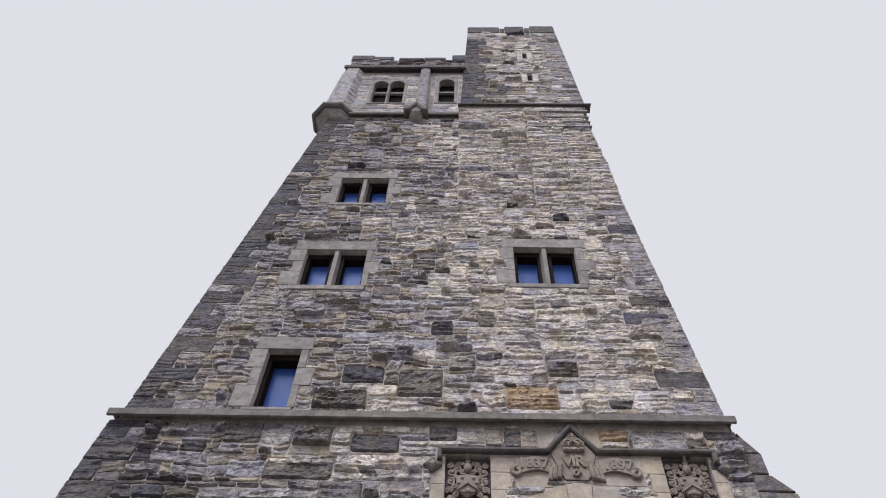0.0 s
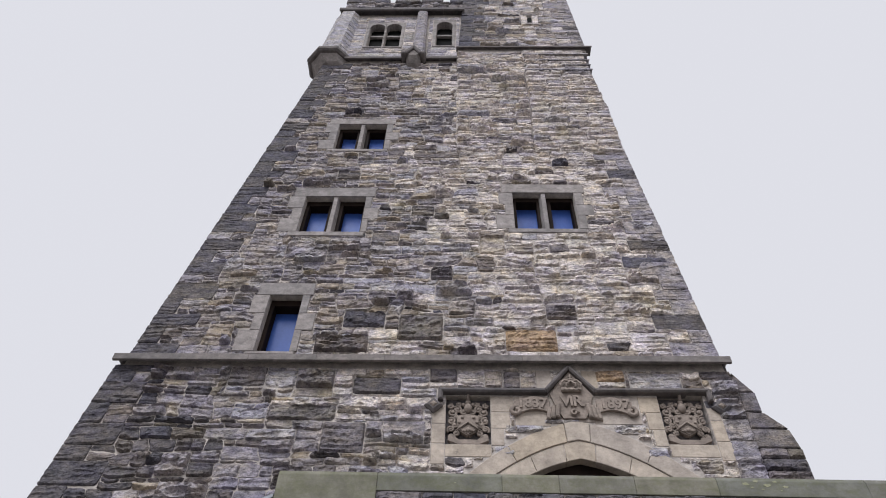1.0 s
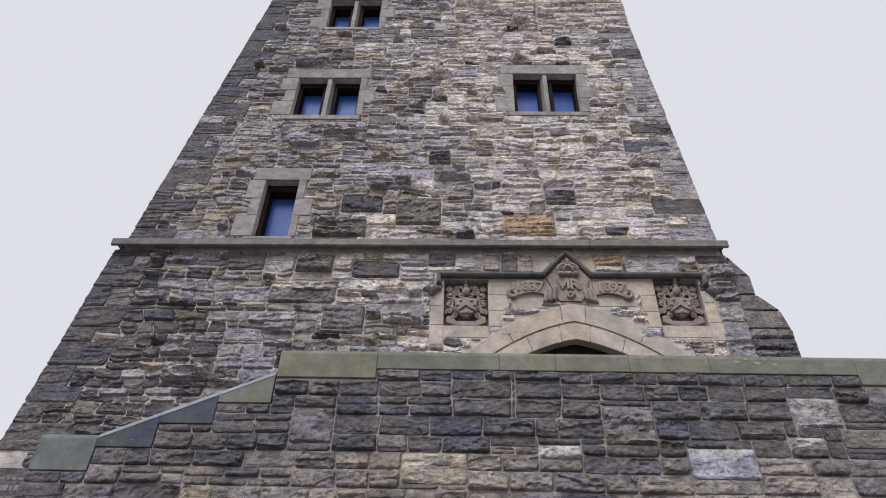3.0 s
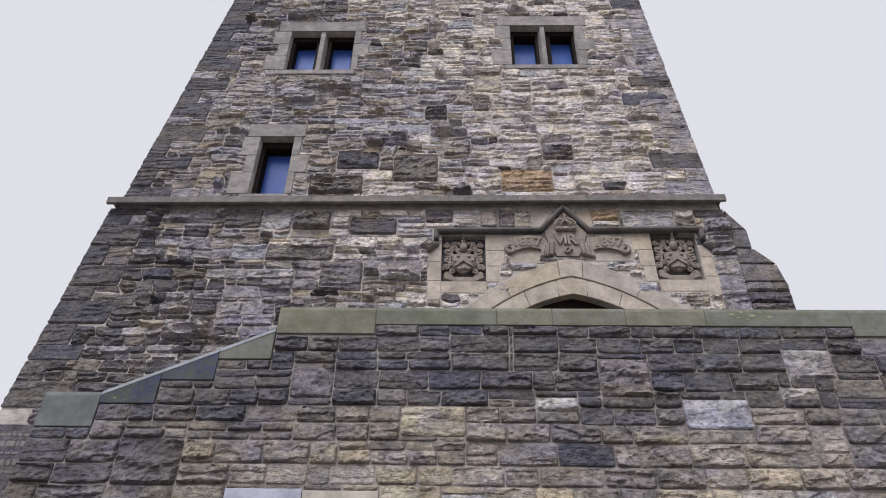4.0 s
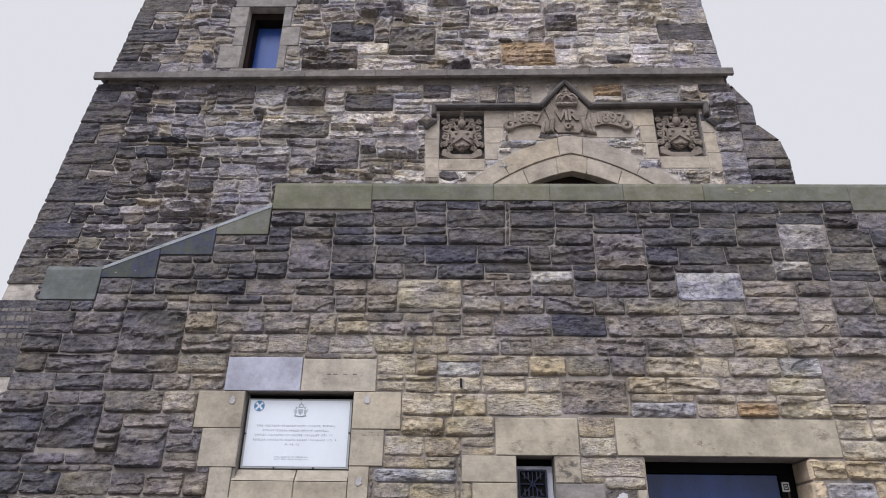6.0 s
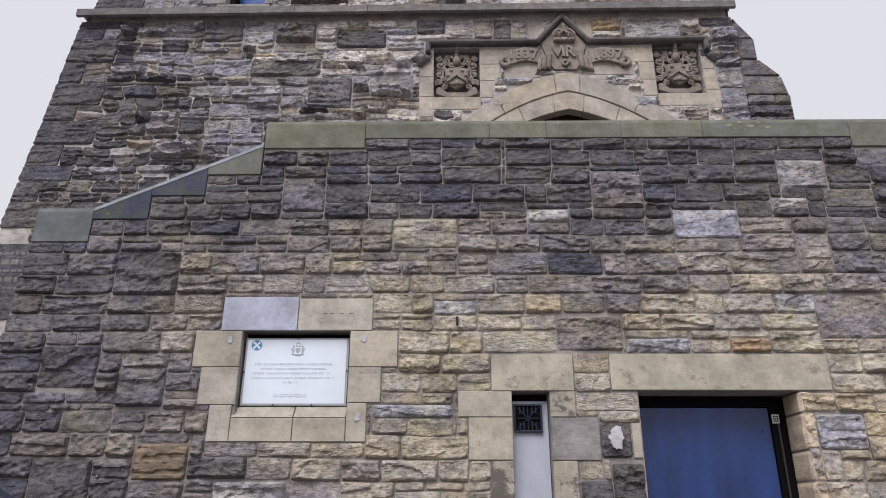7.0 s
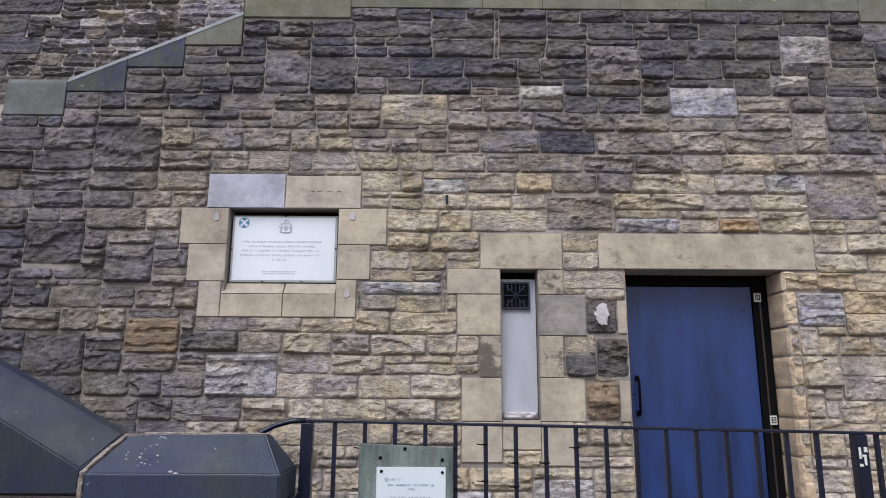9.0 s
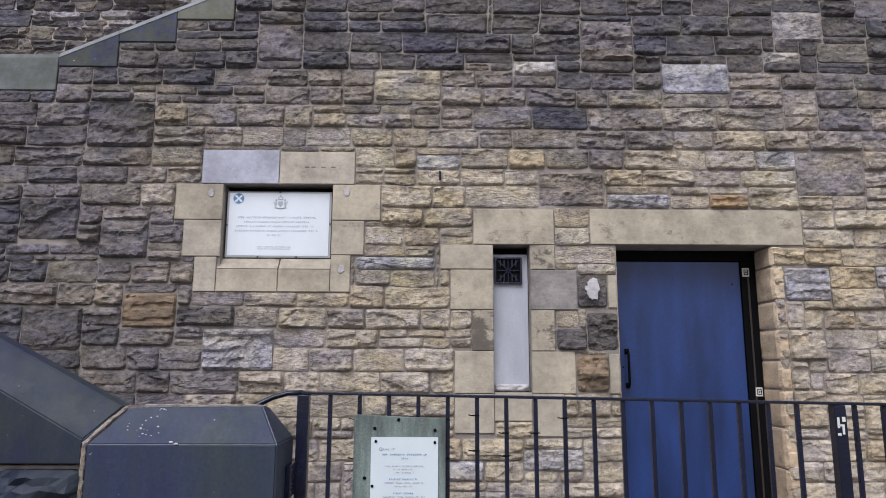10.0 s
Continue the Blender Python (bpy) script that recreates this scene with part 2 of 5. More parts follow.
# oak taken near black: the shade inside openings is in its colour
M["oak"] = paint_material("dark_oak", (0.016, 0.010, 0.008), 0.8, 0.4, 6.0, gloss=0.1)
M["white"] = paint_material("white_plaque_enamel", (0.72, 0.75, 0.83), 0.35, 0.05, 3.0)
M["plate_edge"] = paint_material("grey_metal_edge", (0.36, 0.37, 0.39), 0.4, 0.1, 6.0)
M["ink"] = paint_material("grey_lettering", (0.30, 0.33, 0.38), 0.6, 0.2, 9.0)
M["ink_pale"] = paint_material("pale_grey_print", (0.42, 0.45, 0.5), 0.6, 0.2, 9.0)
M["ink_blue"] = paint_material("blue_emblem", (0.10, 0.24, 0.42), 0.5, 0.1)
M["panel"] = paint_material("whitewashed_panel", (0.43, 0.435, 0.505), 0.7, 0.16, 5.0, (1, 1, 0.3), 0, 0.002)
M["board"] = paint_material("weathered_green_board", (0.12, 0.148, 0.142), 0.8, 0.85, 11.0, (1, 1, 0.16), 0, 0.004, (0.30, 0.34, 0.35))
M["paper"] = paint_material("laminated_paper", (0.62, 0.68, 0.74), 0.3, 0.05, 6.0)
M["sticker"] = paint_material("white_sticker", (0.62, 0.62, 0.6), 0.5, 0.1)
M["glass"] = paint_material("blue_window_pane", (0.045, 0.10, 0.36), 0.3, 0.25, 2.0, gloss=0.12)
M["lead"] = paint_material("dark_window_bars", (0.030, 0.022, 0.020), 0.5, 0.2)
M["ground"] = paint_material("stone_paving", (0.16, 0.15, 0.14), 0.9, 0.35, 2.0, (1, 1, 1), 0, 0.01)

# ---- mesh helpers ----
LATTICE = np.random.RandomState(7).rand(257, 257)


def field(x, z):
    """Smooth value noise on numpy arrays, 0 to 1."""
    x, z = np.asarray(x, float) % 256, np.asarray(z, float) % 256
    i, k = x.astype(int), z.astype(int)
    u, v = x - i, z - k
    u, v = u * u * (3 - 2 * u), v * v * (3 - 2 * v)
    a = LATTICE
    return (a[i, k] * (1 - u) + a[i + 1, k] * u) * (1 - v) + (a[i, k + 1] * (1 - u) + a[i + 1, k + 1] * u) * v


def link(name, verts, faces, material, parent=None, label="", smooth=False, mats=None, slots=None):
    me = bpy.data.meshes.new(name)
    me.from_pydata([tuple(v) for v in verts], [], faces)
    for m in (slots or [material]):
        me.materials.append(m)
    if mats is not None:
        me.polygons.foreach_set("material_index", mats)
    if smooth:
        me.polygons.foreach_set("use_smooth", [True] * len(me.polygons))
    me.update()
    ob = new(name, me)
    if parent:
        ob.parent = parent
    if label:
        tagged(ob, label)
    return ob


def part(name, bm, material, parent=None, label="", smooth=False):
    bmesh.ops.recalc_face_normals(bm, faces=bm.faces)
    me = bpy.data.meshes.new(name)
    bm.to_mesh(me)
    bm.free()
    me.materials.append(material)
    if smooth:
        me.polygons.foreach_set("use_smooth", [True] * len(me.polygons))
    ob = new(name, me)
    if parent:
        ob.parent = parent
    if label:
        tagged(ob, label)
    return ob


def thing(name, label, category, group="", kind=""):
    return tagged(new(name), label, category, group, kind)


def poly_geometry(poly, yf, depth, bevel, seed=0.0):
    """A block with a polygon outline in x and z, its front at yf with worn edges, running back by depth."""
    p = np.array(poly, float)
    area = 0.5 * np.sum(p[:, 0] * np.roll(p[:, 1], -1) - np.roll(p[:, 0], -1) * p[:, 1])
    if area < 0:
        p = p[::-1]
    a, b = p - np.roll(p, 1, 0), np.roll(p, -1, 0) - p
    a, b = a / np.linalg.norm(a, axis=1)[:, None], b / np.linalg.norm(b, axis=1)[:, None]
    na, nb = np.stack([-a[:, 1], a[:, 0]], 1), np.stack([-b[:, 1], b[:, 0]], 1)
    inset = (na + nb) / np.maximum(1 + (na * nb).sum(1), 0.4)[:, None]
    q = p + inset * bevel
    n = len(p)
    verts = [(x, yf, z) for x, z in q] + [(x, yf + bevel, z) for x, z in p] + [(x, yf + depth, z) for x, z in p]
    faces = [tuple(range(n))]
    for i in range(n):
        j = (i + 1) % n
        faces += [(i, i + n, j + n, j), (i + n, i + 2 * n, j + 2 * n, j + n)]
    faces.append(tuple(range(3 * n - 1, 2 * n - 1, -1)))
    return verts, faces


def block(name, poly, yf, depth, material, parent=None, label="", bevel=0.006):
    return link(name, *poly_geometry(poly, yf, depth, bevel), material, parent, label)


def rect(x0, x1, z0, z1, gap=0.004):
    return [(x0 + gap, z0 + gap), (x1 - gap, z0 + gap), (x1 - gap, z1 - gap), (x0 + gap, z1 - gap)]


def box_bm(x0, x1, y0, y1, z0, z1, bevel=0.0, bm=None):
    bm = bm or bmesh.new()
    m = Matrix.Translation(((x0 + x1) / 2, (y0 + y1) / 2, (z0 + z1) / 2)) @ Matrix.Diagonal((x1 - x0, y1 - y0, z1 - z0, 1))
    made = bmesh.ops.create_cube(bm, size=1.0, matrix=m)
    if bevel:
        edges = {e for v in made["verts"] for e in v.link_edges}
        bmesh.ops.bevel(bm, geom=list(edges), offset=bevel, segments=2, affect="EDGES", profile=0.6)
    return bm


def tube_bm(points, r, sides=8, bm=None, closed=False, r_end=None):
    """A round bar along points."""
    bm = bm or bmesh.new()
    pts = [Vector(p) for p in points]
    rings = []
    for i, p in enumerate(pts):
        a = pts[i - 1] if i or closed else p
        b = pts[(i + 1) % len(pts)] if i + 1 < len(pts) or closed else p
        d = (b - a).normalized()
        s = d.cross(Vector((0, 1, 0)))
        s = s.normalized() if s.length > 1e-3 else Vector((1, 0, 0))
        u = d.cross(s).normalized()
        k = r if r_end is None else r + (r_end - r) * i / (len(pts) - 1)
        rings.append([bm.verts.new(p + (s * math.cos(2 * math.pi * j / sides) + u * math.sin(2 * math.pi * j / sides)) * k) for j in range(sides)])
    for i in range(len(rings) - (0 if closed else 1)):
        a, b = rings[i], rings[(i + 1) % len(rings)]
        for j in range(sides):
            bm.faces.new((a[j], a[(j + 1) % sides], b[(j + 1) % sides], b[j]))
    if not closed:
        bm.faces.new(rings[0])
        bm.faces.new(rings[-1])
    return bm


def blob_bm(c, size, bm=None, seg=10):
    bm = bm or bmesh.new()
    bmesh.ops.create_uvsphere(bm, u_segments=seg, v_segments=max(6, seg // 2 + 2), radius=1.0, matrix=Matrix.Translation(c) @ Matrix.Diagonal((*size, 1)))
    return bm


def prism_bm(poly, y0, y1, bm=None):
    bm = bm or bmesh.new()
    a = [bm.verts.new((x, y0, z)) for x, z in poly]
    b = [bm.verts.new((x, y1, z)) for x, z in poly]
    bm.faces.new(a)
    bm.faces.new(b)
    for i in range(len(a)):
        j = (i + 1) % len(a)
        bm.faces.new((a[i], a[j], b[j], b[i]))
    return bm


def core_geometry(xs, zs, solid, y0, y1, edge=lambda x, z: x):
    """A wall from y0 to y1 built of cells between the lines xs and zs, with openings right through it."""
    xs, zs = sorted(set(xs)), sorted(set(zs))
    verts, faces, index = [], [], {}

    def at(i, k, y):
        key = (i, k, y)
        if key not in index:
            index[key] = len(verts)
            verts.append((edge(xs[i], zs[k]), y, zs[k]))
        return index[key]

    def full(i, k):
        return 0 <= i < len(xs) - 1 and 0 <= k < len(zs) - 1 and solid((xs[i] + xs[i + 1]) / 2, (zs[k] + zs[k + 1]) / 2)

    for i in range(len(xs) - 1):
        for k in range(len(zs) - 1):
            if not full(i, k):
                continue
            c = [(i, k), (i + 1, k), (i + 1, k + 1), (i, k + 1)]
            faces.append(tuple(at(*p, y0) for p in c))
            faces.append(tuple(at(*p, y1) for p in reversed(c)))
            for (p, q), (di, dk) in zip(((c[0], c[1]), (c[1], c[2]), (c[2], c[3]), (c[3], c[0])), ((0, -1), (1, 0), (0, 1), (-1, 0))):
                if not full(i + di, k + dk):
                    faces.append((at(*q, y0), at(*p, y0), at(*p, y1), at(*q, y1)))
    return verts, faces


# ---- rubble masonry ----
JOINT = 0.008


def wander(fixed, size, pitch, reach=0.09):
    """How far the joints of a rubble wall stray from straight lines; nothing beside the rectangles in fixed."""
    f = np.array(fixed, float)

    def stray(x, z):
        dx = np.maximum(np.maximum(f[:, 0] - x[..., None], x[..., None] - f[:, 1]), 0)
        dz = np.maximum(np.maximum(f[:, 2] - z[..., None], z[..., None] - f[:, 3]), 0)
        k = np.clip(np.hypot(dx, dz).min(-1) / reach, 0, 1)
        sx = field(60 + x * pitch * 1.2, 9 + z * pitch * 1.3) - 0.5 + 0.5 * (field(x * pitch * 3.1, 70 + z * pitch * 3.3) - 0.5)
        sz = field(20 + x * pitch * 0.5, 33 + z * pitch * 0.8) - 0.5 + 0.45 * (field(130 + x * pitch * 2.3, 90 + z * pitch * 2.7) - 0.5)
        return sx * k * size * 1.5, sz * k * size

    return stray


def stone_geometry(x0, x1, z0, z1, yf, proud, rng, step, layered, lean=None, back=0.05, flat=False, stray=None):
    """One rock-faced stone: an uneven pitched front with ledges, its chipped edges sinking here and there under the mortar."""
    g = JOINT / 2
    w, h = x1 - x0 - 2 * g, z1 - z0 - 2 * g
    nx, nz = int(min(max(round(w / step), 3), 24)), int(min(max(round(h / (step * 0.8)), 3), 16))
    u, v = np.meshgrid(np.linspace(0, 1, nx + 1), np.linspace(0, 1, nz + 1), indexing="ij")
    inner = ((u > 0) & (u < 1) & (v > 0) & (v < 1))
    su, sv = rng.uniform(0, 200), rng.uniform(0, 200)
    x, z = x0 + g + u * w, z0 + g + v * h
    x = x + inner * (rng.rand(*u.shape) - 0.5) * w / nx * 0.5
    z = z + inner * (rng.rand(*u.shape) - 0.5) * h / nz * 0.5
    ex, ez = np.minimum(u, 1 - u) * w, np.minimum(v, 1 - v) * h
    chip = rng.uniform(0.001, 0.007 if lean else 0.013 if flat else 0.009, 4)[(u > 0.5) * 2 + (v > 0.5) * 1]
    x = x + np.where(u > 0.5, -1, 1) * chip * np.clip(1 - ez / 0.03, 0, 1) ** 2 * np.clip(1 - ex / 0.05, 0, 1)
    z = z + np.where(v > 0.5, -1, 1) * chip * np.clip(1 - ex / 0.04, 0, 1) ** 2 * np.clip(1 - ez / 0.04, 0, 1)
    edge = np.minimum(ex, ez)
    rim = np.clip(edge / 0.013, 0, 1) ** 0.7
    big = field(su + x * 5.5, sv + z * 9)
    ledge = field(su + 50 + x * 3.5, sv + 50 + z * (30 if layered else 13) + x * rng.uniform(-3, 3))
    grit = field(su + 90 + x * 30, sv + 90 + z * 42)
    tip = (rng.rand() - 0.5) * 0.6
    ledge = np.where(ledge > 0.52, 1.0, 0.0) * 0.6 + ledge * 0.4
    y = yf - proud * rim * (0.15 + 0.8 * big + 1.0 * (ledge - 0.35) + 0.8 * (grit - 0.5) + tip * (v - 0.5) + 0.3 * (1 - v))
    if flat:
        y = yf - proud * rim ** 0.5 * (0.35 + 0.45 * big + 0.8 * (ledge - 0.35) + 0.5 * (grit - 0.5) + 0.4 * tip * (v - 0.5))
    sunk = field(su + 20 + x * 26, sv + 140 + z * 26) * 1.25 - (0.9 if lean else 0.5)
    y = np.minimum(y, yf - 0.001) - 0.003 + np.clip(1 - edge / (0.024 if flat else 0.016), 0, 1) * sunk * (0.019 if flat else 0.009)
    if stray:
        sx, sz = stray(x, z)
        x, z = x + sx, z + sz
    if lean:
        x = x + lean((z0 + z1) / 2, z)
    verts = np.stack([x, y, z], -1).reshape(-1, 3)
    idx = np.arange((nx + 1) * (nz + 1)).reshape(nx + 1, nz + 1)
    faces = np.stack([idx[:-1, :-1], idx[1:, :-1], idx[1:, 1:], idx[:-1, 1:]], -1).reshape(-1, 4).tolist()
    ring = list(idx[:, 0]) + list(idx[-1, 1:]) + list(idx[-2::-1, -1]) + list(idx[0, -2:0:-1])
    base = len(verts)
    behind = verts[ring].copy()
    behind[:, 1] = yf + back
    verts = np.concatenate([verts, behind])
    m = len(ring)
    faces += [[ring[i], base + i, base + (i + 1) % m, ring[(i + 1) % m]] for i in range(m)]
    return verts, faces


def courses(span, z0, z1, holes, rng, heights, widths, thin=0.2):
    """Squared rubble brought to rough courses round the rectangles in holes. span(z): the ends of a course."""
    out, z = [], z0
    while z < z1 - 0.02:
        h = min(rng.uniform(*heights), z1 - z)
        if z1 - z - h < heights[0] * 0.6:
            h = z1 - z
        xa, xb = span(z + h / 2)
        near = [q for q in holes if q[2] < z + h and q[3] > z and q[1] > xa and q[0] < xb]
        cuts = sorted({xa, xb, *[min(max(e, xa), xb) for q in near for e in q[:2]]})
        strips = {}
        for a, b in zip(cuts, cuts[1:]):
            if b - a < 0.01:
                continue
            free, mid = [(z, z + h)], (a + b) / 2
            for q in near:
                if q[0] < mid < q[1]:
                    free = [r for f in free for r in ((f[0], min(f[1], q[2])), (max(f[0], q[3]), f[1])) if r[1] - r[0] > 0.028]
            for f in free:
                runs = strips.setdefault(f, [])
                if runs and abs(runs[-1][1] - a) < 1e-6:
                    runs[-1][1] = b
                else:
                    runs.append([a, b])
        for (lo, hi), runs in strips.items():
            for a, b in runs:
                layers = [(lo, hi)]
                x = a
                while x < b - 1e-6:
                    seg = min(rng.uniform(0.6, 2.2), b - x)
                    if b - x - seg < 0.25:
                        seg = b - x
                    if hi - lo > heights[0] * 0.95 and rng.rand() < thin:
                        k = lo + (hi - lo) * rng.uniform(0.36, 0.64)
                        layers = [(lo, k), (k, hi)]
                    else:
                        layers = [(lo, hi)]
                    for p, q in layers:
                        s = x
                        while s < x + seg - 1e-6:
                            w = rng.uniform(*widths) * (0.72 + 2.4 * (q - p))
                            if x + seg - s - w < widths[0] * 0.7:
                                w = x + seg - s
                            out.append((s, s + w, p, q))
                            s += w
                    x += seg
        z += h
    return out


def jumpers(count, span, z0, z1, holes, rng, size):
    """Larger stones that rise through two courses."""
    made = []
    for _ in range(count * 6):
        if len(made) >= count:
            break
        z = rng.uniform(z0, z1)
        a, b = span(z)
        w, h = rng.uniform(*size[0]), rng.uniform(*size[1])
        x = rng.uniform(a, b - w)
        r = (x, x + w, z, z + h)
        if z + h < z1 and all(r[1] + 0.06 < q[0] or r[0] - 0.06 > q[1] or r[3] + 0.05 < q[2] or r[2] - 0.05 > q[3] for q in holes + made):
            made.append(r)
    return made


TONES = ["buff", "pale", "grey", "brown", "dark", "ochre", "cream", "tan", "rust", "umber"]


def rung(ladder, value, rng):
    """A tone from a ladder of tones, light to dark, near a value from 0 to 1."""
    k = min(max(value + rng.normal(0, 0.075), 0.0), 0.999)
    return ladder[int(k * len(ladder))]


def lay(parent, rects, tone, yf, rng, step, proud, alone, rest_name, rest_label, flat=False, stray=None):
    """Stones as meshes of their own where alone() holds, at most 300, and the rest joined."""
    verts, faces, mats, count, lone = [], [], [], 0, 0
    for r in rects:
        x0, x1, z0, z1 = r[:4]
        name = r[4] if len(r) > 4 else tone(x0, x1, z0, z1, rng)
        lean = r[5] if len(r) > 5 else None
        p = proud * rng.uniform(0.5, 1.45) * (0.5 if lean else 2.3 if flat and rng.rand() < 0.13 else 1.0) * min(1.0, (z1 - z0) / 0.09) * (0.3 if rng.rand() < 0.14 else 1.0)
        v, f = stone_geometry(x0, x1, z0, z1, yf + rng.uniform(-0.006, 0.004), p, rng, step, rng.rand() < (0.8 if flat else 0.35), lean, 0.05, flat, stray)
        if alone((x0 + x1) / 2, (z0 + z1) / 2) and lone < 300:
            lone += 1
            c = np.array([(x0 + x1) / 2, yf, (z0 + z1) / 2])
            ob = link("stone", v - c, f, M[name], parent)
            ob.location = c
        else:
            verts.append(v)
            faces += [[i + count for i in q] for q in f]
            mats += [TONES.index(name)] * len(f)
            count += len(v)
    if verts:
        rest = link(rest_name, np.concatenate(verts), faces, None, parent, rest_label, mats=mats, slots=[M[t] for t in TONES])
        tagged(rest, kind="stuff")


# ---- ground ----
bm = bmesh.new()
bmesh.ops.create_grid(bm, x_segments=2, y_segments=2, size=1500)
ground = tagged(part("ground", bm, M["ground"]), "grey stone paving that runs out to the horizon", "ground", kind="structure")

# ---- the stair wall with the door ----
WY = 4.4
W_TOP = 4.025
STEPS = [(-3.3, -2.61, 3.15), (-2.61, -2.19, 3.335), (-2.19, -1.78, 3.53), (-1.78, -1.36, 3.71)]
PLAQUE = (-1.365, -0.60, 1.86, 2.465)
NICHE = (0.53, 0.785, 1.03, 2.04)
DOOR = (1.385, 2.486, -0.01, 2.045)


def wall_left(z):
    return -3.22 + 0.054 * max(z, 0)


def wall_span(z):
    return wall_left(z), 5.6


def wall_solid(x, z):
    if any(a < x < b and c < z < d for a, b, c, d in (PLAQUE, NICHE, DOOR)):
        return False
    return not any(a < x < b and z > top for a, b, top in STEPS)


xs = [-3.3, 5.6] + [e for r in (PLAQUE, NICHE, DOOR) for e in r[:2]] + [s[1] for s in STEPS]
zs = [0.0, W_TOP] + [max(e, 0) for r in (PLAQUE, NICHE, DOOR) for e in r[2:]] + [s[2] for s in STEPS]
stair_wall = link("wall_south", *core_geometry(xs, zs, wall_solid, WY + 0.002, WY + 0.42, lambda x, z: wall_left(z) if x == -3.3 else x), M["mortar"])
tagged(stair_wall, "weathered rock-faced sandstone rubble wall with pale mortar joints", "wall", kind="structure")

# dressed stones: (material, x0, x1, z0, z1)
DRESSED = [
    ("ashlar_cold", -1.525, -0.98, 2.465, 2.715), ("ashlar", -0.98, -0.445, 2.465, 2.705),
    ("ashlar", -1.70, -1.365, 2.205, 2.465), ("ashlar", -1.63, -1.365, 1.945, 2.205),
    ("ashlar", -0.60, -0.26, 2.205, 2.465), ("ashlar", -0.60, -0.37, 1.96, 2.205),
    ("ashlar", -1.54, -1.385, 1.70, 1.945), ("ashlar", -0.60, -0.46, 1.70, 1.96),
    ("ashlar", -1.385, -0.96, 1.70, 1.86), ("ashlar", -0.96, -0.60, 1.70, 1.86),
    ("ashlar_stained", 0.39, 0.96, 2.04, 2.295),
    ("ashlar", 0.16, 0.53, 1.865, 2.04), ("ashlar_stained", 0.23, 0.53, 1.585, 1.865), ("ashlar_sooty", 0.38, 0.53, 1.305, 1.585), ("ashlar", 0.26, 0.53, 1.02, 1.305),
    ("ashlar_sooty", 0.785, 0.96, 1.865, 2.04), ("ashlar_grey", 0.785, 1.11, 1.585, 1.865), ("ashlar_sooty", 0.785, 0.95, 1.305, 1.585), ("ashlar_stained", 0.785, 1.085, 1.02, 1.305),
    ("ashlar", 0.53, 0.785, 0.84, 1.03), ("ashlar", 0.26, 0.53, 0.76, 1.02), ("ashlar", 0.785, 1.0, 0.74, 1.02),
    ("ashlar_stained", 1.21, 2.715, 2.045, 2.30),
    ("ashlar", 1.32, 1.385, 1.60, 1.83), ("ashlar", 1.31, 1.385, 1.02, 1.29),
]
SPECIAL = [
    ("brown", 1.19, 1.58, 3.42, 3.73), ("pale", 1.78, 2.27, 3.17, 3.40), ("tan", -0.32, 0.16, 3.10, 3.33), ("dark", -2.36, -1.89, 2.73, 3.07),
    ("brown", -1.18, -0.85, 3.39, 3.68), ("dark", 0.54, 0.90, 3.78, 3.94), ("pale", 0.69, 1.01, 3.30, 3.41), ("pale", 2.54, 2.81, 3.42, 3.50),
    ("brown", 2.94, 3.32, 3.42, 3.57), ("tan", 2.66, 2.91, 3.00, 3.21), ("grey", 2.63, 3.00, 3.58, 3.82), ("dark", 0.04, 0.51, 3.78, 3.94),
]
SPECIAL += [
    ("umber", 0.86, 1.32, 2.32, 2.57), ("pale", -1.45, -0.97, 1.17, 1.45), ("rust", -2.01, -1.64, 1.45, 1.69), ("dark", -2.68, -2.27, 1.30, 1.59),
    ("dark", -2.77, -2.36, 2.06, 2.36), ("brown", -2.20, -1.87, 1.93, 2.20), ("pale", -0.01, 0.30, 2.58, 2.69), ("dark", 1.11, 1.32, 1.60, 1.83),
    ("dark", 0.96, 1.17, 1.31, 1.46), ("dark", 1.17, 1.385, 1.31, 1.57), ("rust", 1.09, 1.31, 1.03, 1.28), ("ochre", 2.07, 2.35, 2.31, 2.41),
    ("pale", 2.56, 2.88, 1.66, 1.89), ("pale", -0.43, 0.13, 1.86, 1.95), ("pale", 1.34, 1.79, 2.305, 2.41), ("umber", 2.71, 3.20, 2.41, 2.73),
    ("buff", 2.555, 2.68, 1.46, 1.66), ("buff", 2.555, 2.81, 1.25, 1.46), ("buff", 2.555, 2.68, 1.05, 1.25), ("buff", 2.555, 2.78, 0.80, 1.05),
    ("pale", 0.72, 1.12, 0.52, 0.66),
]


def wall_tone(x0, x1, z0, z1, rng):
    x, z = (x0 + x1) / 2, (z0 + z1) / 2
    # tones darken upwards, to the left and below 1.45 m
    dark_level = max(0.42 + (z - 2.75) * 0.78, 0.38 + (-1.1 - x) * 0.29) + (field(40 + x * 0.9, 20 + z * 1.1) - 0.5) * 0.3 + (0.06 if x < -1.4 and z > 2.7 else 0.11 if x < -0.9 and z < 1.9 else 0.0) + (0.17 if z > 3.3 else 0.0) + 0.22 * max(1.45 - z, 0.0) * (1.0 if x < 0.4 else 0.3)
    chance = rng.rand()
    if chance < 0.03:
        return "pale" if dark_level < 0.5 else "tan" if dark_level < 0.7 else "brown"
    if chance < 0.06:
        return "dark" if dark_level > 0.45 else "tan"
    return rung(["buff", "buff", "buff", "buff", "tan", "tan", "umber", "umber", "brown", "brown", "dark"], dark_level, rng)


